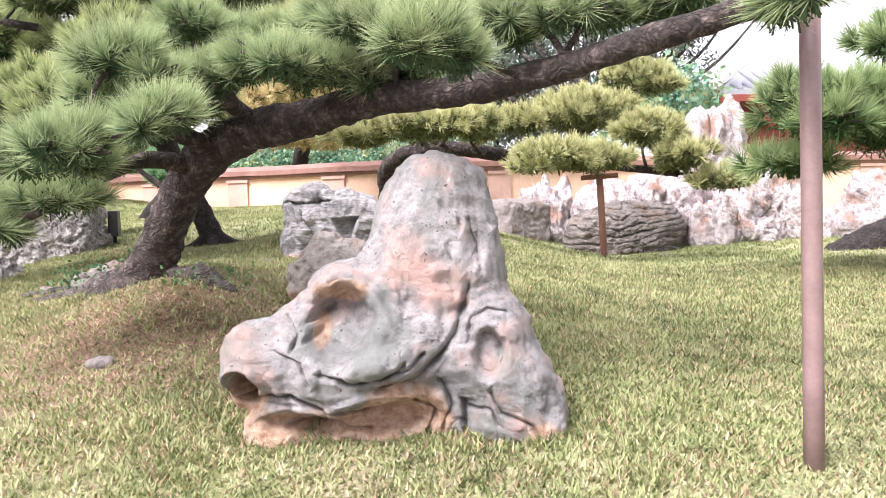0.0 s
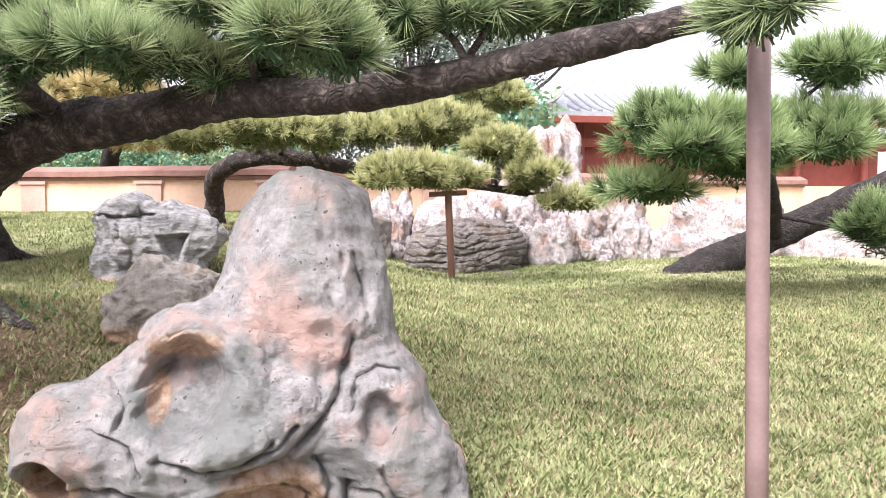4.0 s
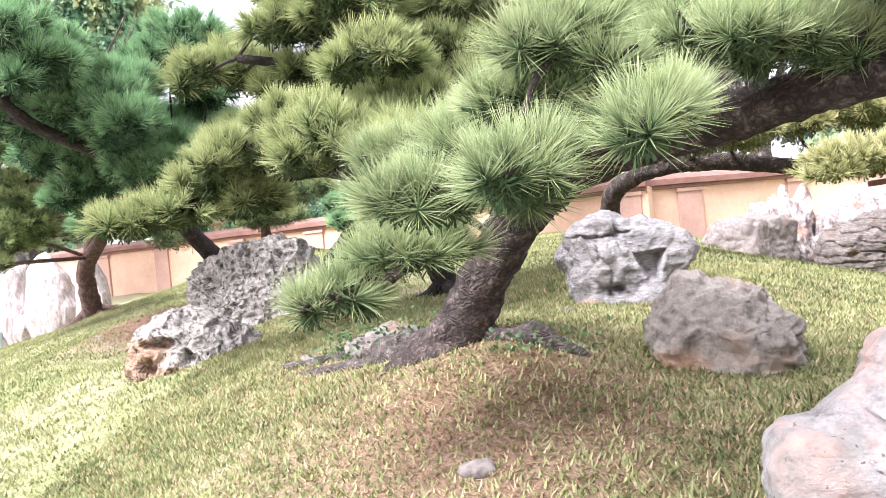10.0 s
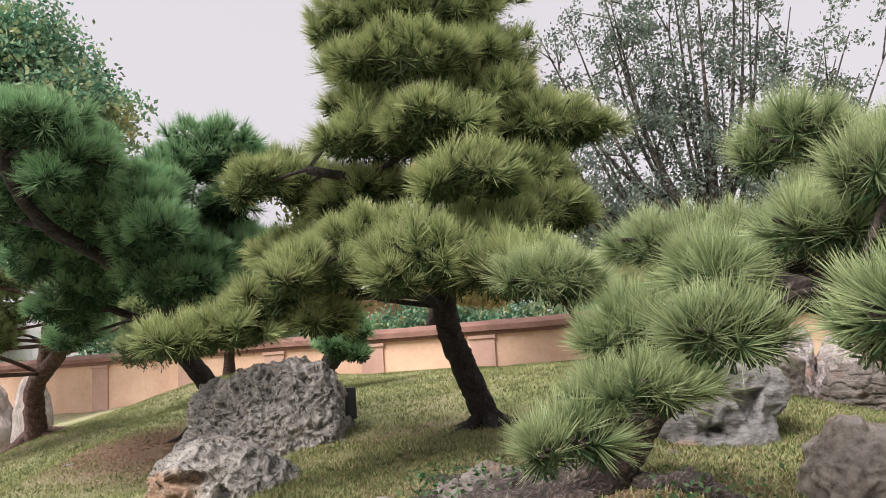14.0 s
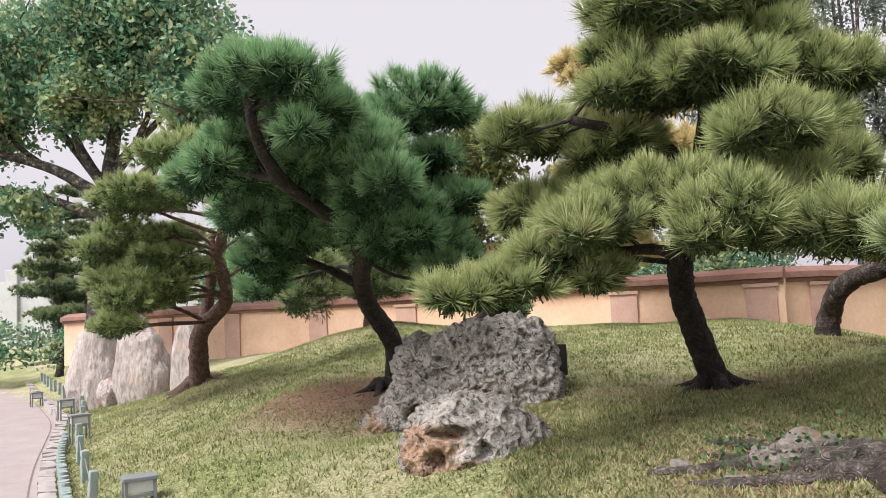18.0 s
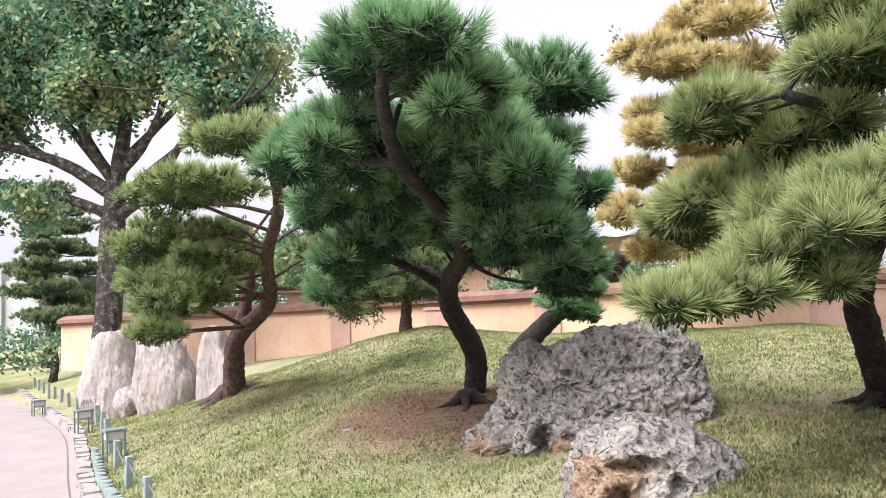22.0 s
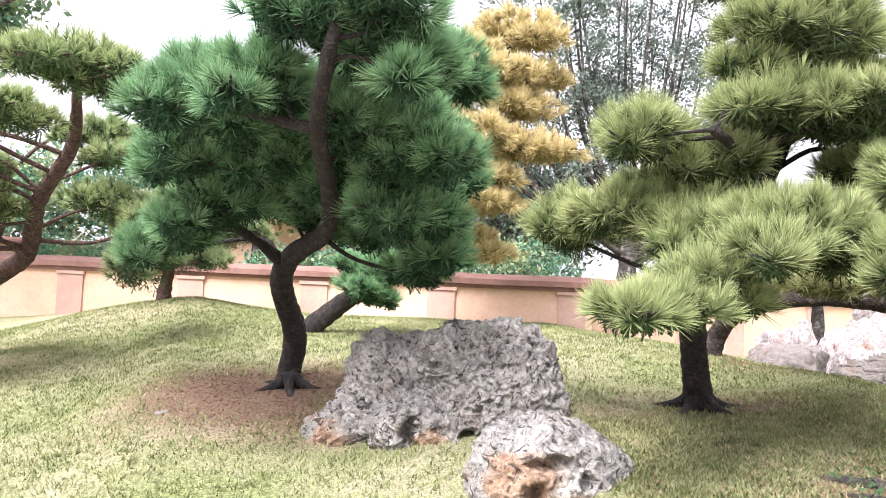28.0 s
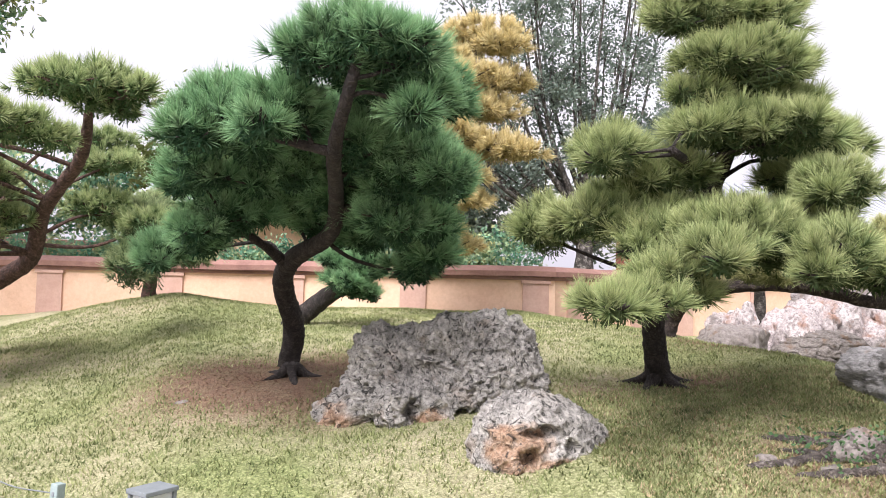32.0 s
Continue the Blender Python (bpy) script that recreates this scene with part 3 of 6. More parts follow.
# ---- stone ----
def rock(name, label, adds, subs=(), mat=None, level=5, rough=(0.05, 3.0), ridge=(0.0, 4.0), layers=0.0, core=None, seed=0, blend=0.12, group="", category="rock", square=2.0, cuts=0, pits=0.0, fine=0.006, dents=(), ochre=(), grooves=(), notches=(), tall=1.0):
    """A stone as the outer skin of blended ellipsoids, less the hollows, roughened by noise.
    adds and subs: rows of centre and radii (x, y, z, rx, ry, rz); core: a place inside, from which the skin is seen all round."""
    bm = bmesh.new()
    bmesh.ops.create_icosphere(bm, subdivisions=level, radius=1)
    me = bm_mesh(name, bm)
    count = len(me.vertices)
    d = np.empty(count * 3, np.float32)
    me.vertices.foreach_get("co", d)
    d = d.reshape(-1, 3).astype(float)
    A = np.array(adds, float)
    c = np.array(core if core is not None else np.average(A[:, :3], axis=0, weights=A[:, 3] * A[:, 5]))
    far = max(np.linalg.norm(a[:3] - c) + max(a[3:]) for a in A) * 1.25

    pick = np.random.RandomState(seed + 50)
    spans = np.abs(A[:, :3] - c).max(0) * 0.6 + A[:, 3:].max(0)
    planes = []
    for _ in range(cuts):
        way = pick.normal(size=3)
        way /= np.linalg.norm(way)
        planes.append((way, np.linalg.norm(way * spans) * pick.uniform(0.72, 0.95)))

    def field(p):
        total = np.zeros(len(p))
        for a in A:
            k = (np.abs((p - a[:3]) / a[3:]) ** square).sum(1) ** (1 / square)
            total += np.exp(-(k - 1) * min(a[3:]) / blend)
        f = -blend * np.log(total + 1e-12)
        for way, reach in planes:
            f = np.maximum(f, (p - c) @ way - reach)
        for s in subs:
            s = np.array(s, float)
            k = np.linalg.norm((p - s[:3]) / s[3:], axis=1)
            g = -(k - 1) * min(s[3:])
            h = np.clip(0.5 + 0.5 * (g - f) / 0.025, 0, 1)
            f = f * (1 - h) + g * h + 0.025 * h * (1 - h)
        q = p * np.array([1, 1, tall]) + seed * 7.7
        if rough[0]:
            f = f + rough[0] * fbm(q * rough[1], 4)
        if ridge[0]:
            f = f + ridge[0] * ridged(q * ridge[1], 3)
        if layers:
            wave = np.abs(np.sin(p[:, 2] * 34 + 3.5 * vnoise(q * 2.2) + 1.2 * vnoise(q * 7)))
            f = f + layers * (1 - 2 * np.minimum(wave * 2.2, 1)) * (0.6 + 0.5 * vnoise(q * 3 + 9))
        return f

    hi, lo = np.full(count, far), np.zeros(count)
    found = np.zeros(count, bool)
    for t in np.linspace(far, 0, 44):
        inside = (field(c + d * t) < 0) & ~found
        lo[inside], hi[inside] = t, t + far / 43
        found |= inside
    for _ in range(7):
        midway = (lo + hi) / 2
        inside = field(c + d * midway[:, None]) < 0
        lo, hi = np.where(inside, midway, lo), np.where(inside, hi, midway)
    skin = c + d * ((lo + hi) / 2)[:, None]
    q = skin * np.array([1, 1, tall]) + seed * 3.3
    rise = fine * (ridged(q * 13, 3) + 0.6 * fbm(q * 34, 2))
    if pits:
        bend = np.stack([vnoise(q * 7), vnoise(q * 7 + 31), vnoise(q * 7 + 77)], 1)
        cell = vnoise(q * 8 + 1.1 * bend)
        finer = vnoise(q * 17 + 1.3 * bend + 5)
        rise += pits * np.maximum(0.8 - np.abs(cell) * 3.2, -0.8) + pits * 0.6 * np.maximum(0.7 - np.abs(finer) * 3.0, -0.7)
    facing = np.clip((c[1] - skin[:, 1]) / 0.12, 0, 1)
    wob = 0.12 * fbm(skin * 7 + 3, 2)
    for x, z, rx, rz, depth, edge in dents:
        k = np.sqrt(((skin[:, 0] - x) / rx) ** 2 + ((skin[:, 2] - z) / rz) ** 2) + wob
        s = np.clip((1 - k) / edge, 0, 1)
        skin[:, 1] += depth * s * s * (3 - 2 * s) * facing
        lip = np.exp(-(((k - 1.12) / 0.13) ** 2)) * np.clip((skin[:, 2] - z) / rz + 0.5, 0, 1)
        skin[:, 1] -= 0.18 * max(depth, 0) * lip * facing
    for depth, width, line in grooves:
        best = np.full(count, 9.0)
        px, pz = skin[:, 0] + 0.06 * wob, skin[:, 2] + 0.1 * fbm(skin * 9 + 8, 2) * 0.12
        for (xa, za), (xb, zb) in zip(line, line[1:]):
            t = np.clip(((px - xa) * (xb - xa) + (pz - za) * (zb - za)) / ((xb - xa) ** 2 + (zb - za) ** 2), 0, 1)
            best = np.minimum(best, np.hypot(px - xa - t * (xb - xa), pz - za - t * (zb - za)))
        skin[:, 1] += depth * np.clip(1 - best / width, 0, 1) ** 1.5 * facing
    for depth, corners in notches:
        k = np.full(count, -9.0)
        for (xa, za), (xb, zb) in zip(corners, corners[1:] + corners[:1]):
            l = math.hypot(xb - xa, zb - za)
            k = np.maximum(k, ((skin[:, 2] - za) * (xb - xa) - (skin[:, 0] - xa) * (zb - za)) / l)
        skin[:, 1] += depth * np.clip(-k / 0.025, 0, 1) * facing
    if ochre:
        mark = np.zeros(count)
        for x, y, z, rx, ry, rz in ochre:
            k = np.sqrt(((skin[:, 0] - x) / rx) ** 2 + ((skin[:, 1] - y) / ry) ** 2 + ((skin[:, 2] - z) / rz) ** 2) + 0.3 * fbm(skin * 6, 3)
            mark = np.maximum(mark, np.clip((1.05 - k) / 0.3, 0, 1))
        layer = me.attributes.new("ochre", "FLOAT", "POINT")
        layer.data.foreach_set("value", mark.astype(np.float32))
    me.vertices.foreach_set("co", skin.astype(np.float32).ravel())
    me.update()
    normal = np.empty(count * 3, np.float32)
    me.vertex_normals.foreach_get("vector", normal)
    normal = normal.reshape(-1, 3).astype(float)
    me.vertices.foreach_set("co", (skin + normal * rise[:, None]).astype(np.float32).ravel())
    me.update()
    ob = part(name, me, mat)
    return tagged(ob, label, category, group)


def set_rock(x, y, w, dpt, h, sink=0.12, lift=0.0):
    """One ellipsoid of a stone that stands on the lawn."""
    z = gz(x, y) + lift
    return (x, y, z + h / 2 - sink / 2, w / 2, dpt / 2, (h + sink) / 2)


rock("scholar_rock", "pale grey and pink scholar's rock with a scooped hollow", [
    (-0.115, 3.86, 1.14, 0.225, 0.25, 0.235), (-0.13, 3.85, 1.0, 0.245, 0.26, 0.28), (-0.16, 3.82, 0.86, 0.28, 0.27, 0.28), (-0.34, 3.8, 0.74, 0.27, 0.25, 0.2), (-0.46, 3.74, 0.8, 0.19, 0.2, 0.12), (-0.68, 3.66, 0.6, 0.2, 0.2, 0.14),
    (-0.83, 3.6, 0.58, 0.125, 0.16, 0.12), (-0.91, 3.58, 0.47, 0.045, 0.1, 0.09), (-0.72, 3.68, 0.32, 0.15, 0.16, 0.2), (-0.78, 3.64, 0.19, 0.15, 0.16, 0.12), (-0.36, 3.62, 0.58, 0.28, 0.24, 0.18),
    (-0.58, 3.56, 0.5, 0.2, 0.14, 0.1), (-0.46, 3.53, 0.42, 0.16, 0.12, 0.08), (-0.3, 3.76, 0.28, 0.5, 0.25, 0.27), (0.1, 3.68, 0.52, 0.2, 0.24, 0.26), (0.2, 3.66, 0.32, 0.19, 0.22, 0.26), (0.3, 3.64, 0.2, 0.12, 0.18, 0.16), (0.115, 3.8, 0.93, 0.045, 0.12, 0.14)],
    (), ROCK_PALE, 8, (0.012, 4.0), (0.012, 5.0), core=(-0.3, 3.8, 0.46), seed=1, blend=0.035, fine=0.004, pits=0.004,
    dents=[(-0.47, 0.69, 0.15, 0.18, 0.15, 0.45), (-0.86, 0.46, 0.075, 0.085, 0.17, 0.4), (-0.62, 0.3, 0.2, 0.07, 0.12, 0.7), (-0.3, 0.33, 0.22, 0.09, 0.1, 0.7), (0.1, 0.58, 0.07, 0.11, 0.07, 0.4), (-0.36, 0.55, 0.22, 0.09, -0.05, 0.9), (0.02, 0.4, 0.1, 0.16, 0.04, 0.8), (0.05, 0.98, 0.05, 0.1, 0.04, 0.8)],
    grooves=[(0.06, 0.026, [(0.02, 0.82), (-0.03, 0.66), (-0.1, 0.55), (-0.2, 0.47), (-0.33, 0.45)]), (0.06, 0.02, [(-0.54, 0.52), (-0.42, 0.49), (-0.3, 0.5), (-0.22, 0.55)]), (0.04, 0.014, [(-0.3, 0.5), (-0.2, 0.53), (-0.15, 0.58)]),
             (0.025, 0.014, [(0.07, 0.88), (0.06, 1.0), (0.03, 1.1)]), (0.016, 0.01, [(-0.04, 0.93), (-0.05, 1.0)]), (0.02, 0.012, [(0.0, 1.06), (-0.01, 1.09)]), (0.04, 0.02, [(0.02, 0.62), (0.03, 0.7), (0.1, 0.74), (0.17, 0.72)]), (0.035, 0.015, [(0.1, 0.45), (0.14, 0.36), (0.25, 0.3), (0.3, 0.22)]),
             (0.06, 0.02, [(0.0, 0.38), (0.01, 0.25)]), (0.04, 0.015, [(0.02, 0.35), (0.1, 0.37), (0.13, 0.31)]), (0.06, 0.018, [(-0.78, 0.42), (-0.66, 0.44), (-0.52, 0.36), (-0.4, 0.35)]), (0.05, 0.015, [(-0.2, 0.4), (-0.12, 0.33), (-0.15, 0.25)]), (0.04, 0.014, [(-0.1, 0.46), (-0.05, 0.36), (-0.09, 0.27)]), (0.04, 0.014, [(-0.7, 0.28), (-0.5, 0.3), (-0.38, 0.27)]),
             (0.035, 0.016, [(-0.7, 0.73), (-0.64, 0.66), (-0.66, 0.6)]), (0.03, 0.012, [(-0.72, 0.6), (-0.62, 0.55), (-0.58, 0.48)])],
    ochre=[(-0.86, 3.6, 0.42, 0.1, 0.4, 0.11), (-0.62, 3.5, 0.28, 0.3, 0.45, 0.12), (-0.47, 3.65, 0.82, 0.12, 0.3, 0.05), (-0.22, 3.5, 0.32, 0.2, 0.4, 0.15), (-0.78, 3.5, 0.2, 0.2, 0.3, 0.12), (0.3, 3.5, 0.22, 0.12, 0.3, 0.1), (-0.56, 3.7, 0.66, 0.03, 0.3, 0.08)])
rock("holed_rock", "grey eroded rock with a triangular hollow and layered top", [
    (-1.18, 6.8, 1.05, 0.36, 0.3, 0.17), (-1.34, 6.75, 1.23, 0.2, 0.2, 0.1), (-1.38, 6.75, 0.74, 0.18, 0.24, 0.32), (-1.0, 6.8, 0.86, 0.2, 0.22, 0.22), (-0.92, 6.85, 1.05, 0.12, 0.2, 0.15), (-1.1, 6.65, 0.62, 0.28, 0.2, 0.2), (-1.3, 7.12, 1.02, 0.32, 0.36, 0.2), (-1.34, 7.15, 0.62, 0.28, 0.32, 0.22)],
    (), ROCK_HOLED, 7, (0.03, 2.6), (0.025, 3.4), seed=2, blend=0.045, square=2.5, cuts=3, fine=0.007, pits=0.006,
    dents=[(-1.2, 0.6, 0.08, 0.1, 0.08, 0.6)], notches=[(0.1, [(-1.13, 1.07), (-0.9, 1.08), (-0.97, 0.88), (-1.04, 0.86)])],
    grooves=[(0.05, 0.02, [(-1.55, 1.2), (-1.3, 1.19), (-1.12, 1.21)]), (0.02, 0.012, [(-1.5, 1.27), (-1.25, 1.26)]), (0.02, 0.02, [(-1.35, 1.1), (-1.25, 0.95), (-1.28, 0.8)])],
    ochre=[(-1.42, 6.6, 0.66, 0.14, 0.3, 0.16), (-1.02, 6.9, 0.98, 0.09, 0.2, 0.07)])
rock("boulder", "rounded pale pitted boulder with a brown foot", [(-0.82, 5.45, 0.63, 0.3, 0.28, 0.33), (-0.98, 5.37, 0.56, 0.18, 0.2, 0.28), (-0.62, 5.42, 0.54, 0.18, 0.22, 0.28)], (), ROCK_CREAM, 7, (0.03, 4.0), (0.02, 6.0), seed=3, cuts=3, fine=0.008, pits=0.012, blend=0.07, square=2.2,
    ochre=[(-1.0, 5.2, 0.5, 0.2, 0.3, 0.16), (-0.75, 5.1, 0.42, 0.3, 0.3, 0.1)])
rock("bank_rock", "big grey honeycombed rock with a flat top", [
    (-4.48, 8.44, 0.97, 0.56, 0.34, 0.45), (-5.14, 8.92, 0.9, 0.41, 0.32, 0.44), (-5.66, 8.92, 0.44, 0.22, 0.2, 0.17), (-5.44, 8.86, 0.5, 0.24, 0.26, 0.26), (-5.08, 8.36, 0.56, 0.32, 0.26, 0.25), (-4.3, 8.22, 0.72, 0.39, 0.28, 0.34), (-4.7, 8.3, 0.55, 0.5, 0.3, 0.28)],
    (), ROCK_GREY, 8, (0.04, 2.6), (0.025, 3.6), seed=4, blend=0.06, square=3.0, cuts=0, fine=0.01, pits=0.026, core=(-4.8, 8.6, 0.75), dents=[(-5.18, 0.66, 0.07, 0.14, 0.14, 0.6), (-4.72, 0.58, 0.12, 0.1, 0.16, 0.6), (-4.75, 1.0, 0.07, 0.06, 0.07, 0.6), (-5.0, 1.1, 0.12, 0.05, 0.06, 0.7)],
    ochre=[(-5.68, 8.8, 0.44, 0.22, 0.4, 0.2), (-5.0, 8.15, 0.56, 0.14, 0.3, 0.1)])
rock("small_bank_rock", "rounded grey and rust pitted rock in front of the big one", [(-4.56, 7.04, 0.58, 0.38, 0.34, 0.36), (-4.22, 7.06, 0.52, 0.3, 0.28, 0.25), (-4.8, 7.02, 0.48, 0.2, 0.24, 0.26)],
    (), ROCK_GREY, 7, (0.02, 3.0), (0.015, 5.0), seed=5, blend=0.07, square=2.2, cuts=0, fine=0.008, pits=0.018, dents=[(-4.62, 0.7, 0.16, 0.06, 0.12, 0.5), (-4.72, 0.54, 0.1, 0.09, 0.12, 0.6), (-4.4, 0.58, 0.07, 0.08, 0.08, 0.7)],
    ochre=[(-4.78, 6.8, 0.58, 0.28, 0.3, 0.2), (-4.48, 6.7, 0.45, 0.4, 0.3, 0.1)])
rock("layered_rock", "dark brown layered low rock behind the timber prop", [(1.95, 11.25, 0.7, 0.58, 0.42, 0.38), (2.35, 11.3, 0.66, 0.3, 0.34, 0.34), (1.5, 11.2, 0.6, 0.32, 0.34, 0.28)], (), ROCK_DARK, 7, (0.03, 3.0), (0.012, 5.0), layers=0.03, seed=6, square=2.6, fine=0.012, pits=0.008)
rock("flat_rock", "smooth brownish flat rock lying on the bank", [(0.22, 11.2, 0.88, 0.48, 0.42, 0.28), (0.55, 11.2, 0.76, 0.34, 0.36, 0.3)], (), ROCK_FLAT, 6, (0.04, 2.0), (0.03, 2.6), seed=7, square=3.0, cuts=9, fine=0.012)
RIDGE = [((0.9, 11.8, 1.0, 0.45, 0.4, 0.55), 11), ((1.8, 11.6, 1.0, 0.5, 0.45, 0.6), 12), ((2.6, 11.9, 1.15, 0.6, 0.5, 0.8), 13), ((3.45, 12.4, 1.72, 0.66, 0.5, 1.0), 14),
         ((3.3, 11.5, 0.9, 0.6, 0.45, 0.6), 15), ((4.1, 11.6, 1.1, 0.55, 0.4, 0.75), 16), ((5.75, 11.4, 0.95, 0.95, 0.5, 0.7), 17), ((7.4, 11.2, 0.8, 0.9, 0.5, 0.4), 18), ((4.8, 11.5, 0.75, 0.45, 0.4, 0.4), 19)]
for (x, y, z, a, b, c), sd in RIDGE:
    pick = random.Random(sd)
    lumps = [(x, y, z - 0.15, a * 0.9, b, c * 0.95)]
    for k in range(6):
        u, h = pick.uniform(-0.8, 0.8), pick.uniform(0.35, 0.9)
        lumps.append((x + u * a, y - pick.uniform(0, 0.7) * b, z - 0.3 - 0.3 * abs(u) + 0.2 * h, a * pick.uniform(0.35, 0.55), b * 0.55, c * h * 0.8))
    rock("ridge_rock", "pinkish white jagged rock in the rock ridge", lumps, (), ROCK_PINK, 6, (0.07, 2.4), (0.09, 3.2), seed=sd, group="pale rock ridge", square=3.2, cuts=2, fine=0.016, pits=0.018, blend=0.05, tall=0.4)
for (x, y, h, w), sd in (((-12.85, 14.9, 1.7, 0.9), 21), ((-11.62, 14.5, 1.48, 0.82), 22), ((-10.66, 14.2, 1.25, 0.46), 23)):
    z = gz(x, y)
    rock("standing_stone", "upright pinkish white stone beside the path", [(x, y, z + h * 0.38, w / 2, w * 0.4, h * 0.62), (x + 0.1, y, z + h * 0.15, w * 0.5, w * 0.42, h * 0.3)], (), ROCK_WHITE, 6, (0.05, 1.6), (0.02, 3.0), seed=sd, group="standing stones", square=2.6, cuts=5, fine=0.006, tall=0.4)
rock("low_stone", "low pale stone at the foot of the standing stones", [(-12.25, 14.6, gz(-12.25, 14.6) + 0.2, 0.3, 0.3, 0.36)], (), ROCK_PINK, 5, (0.03, 2.5), seed=24, cuts=6)


# ---- trees ----
def smooth_line(points, per=6):
    """Points and radii (x, y, z, r), rounded off."""
    p = np.array(points, float)
    q = np.vstack([2 * p[0] - p[1], p, 2 * p[-1] - p[-2]])
    out = []
    for i in range(1, len(q) - 2):
        for t in np.linspace(0, 1, per, endpoint=False):
            a, b, c, d = q[i - 1 : i + 3]
            out.append(0.5 * (2 * b + (c - a) * t + (2 * a - 5 * b + 4 * c - d) * t**2 + (3 * b - a - 3 * c + d) * t**3))
    out.append(p[-1])
    return np.array(out)


def tube(points, sides=10, lump=0.12, per=6, seed=0.0):
    """Vertices and quads of a lumpy tapered limb."""
    line = smooth_line(points, per)
    tang = np.gradient(line[:, :3], axis=0)
    tang /= np.linalg.norm(tang, axis=1)[:, None] + 1e-9
    ref = np.array([0.31, 0.9, 0.27])
    side = np.cross(tang, ref)
    side /= np.linalg.norm(side, axis=1)[:, None] + 1e-9
    up = np.cross(side, tang)
    a = np.linspace(0, 2 * np.pi, sides, endpoint=False)
    ring = side[:, None] * np.cos(a)[None, :, None] + up[:, None] * np.sin(a)[None, :, None]
    v = line[:, None, :3] + ring * np.maximum(line[:, 3], 0.003)[:, None, None]
    flat = v.reshape(-1, 3)
    r = np.repeat(np.maximum(line[:, 3], 0.003), sides)
    flat = flat + ring.reshape(-1, 3) * (r * lump * fbm(flat * 9 + seed, 3))[:, None]
    flat = np.vstack([np.repeat(line[:1, :3], sides, 0), flat, np.repeat(line[-1:, :3], sides, 0)])
    m = len(line) + 2
    i = np.arange(m - 1)[:, None] * sides
    j = np.arange(sides)[None]
    quad = np.stack([i + j, i + (j + 1) % sides, i + sides + (j + 1) % sides, i + sides + j], -1).reshape(-1, 4)
    return flat, quad


def limb(name, points, mat, parent, sides=10, lump=0.12, seed=0.0, label="", chunky=False):
    v, f = tube(points, sides, lump, 16 if chunky else 6, seed)
    if chunky:
        ring = v.reshape(-1, sides, 3)
        out = (ring - ring.mean(1, keepdims=True)).reshape(-1, 3)
        plates = np.clip(np.abs(vnoise(v * np.array([16, 16, 11]) + seed)) * 2.6, 0, 1) ** 0.6
        v = v + out * (0.1 * (plates - 0.7) + 0.08 * vnoise(v * 45))[:, None]
    return part(name, raw_mesh(name, v, f), mat, parent, label)


def unit(v):
    return v / (np.linalg.norm(v, axis=1)[:, None] + 1e-9)


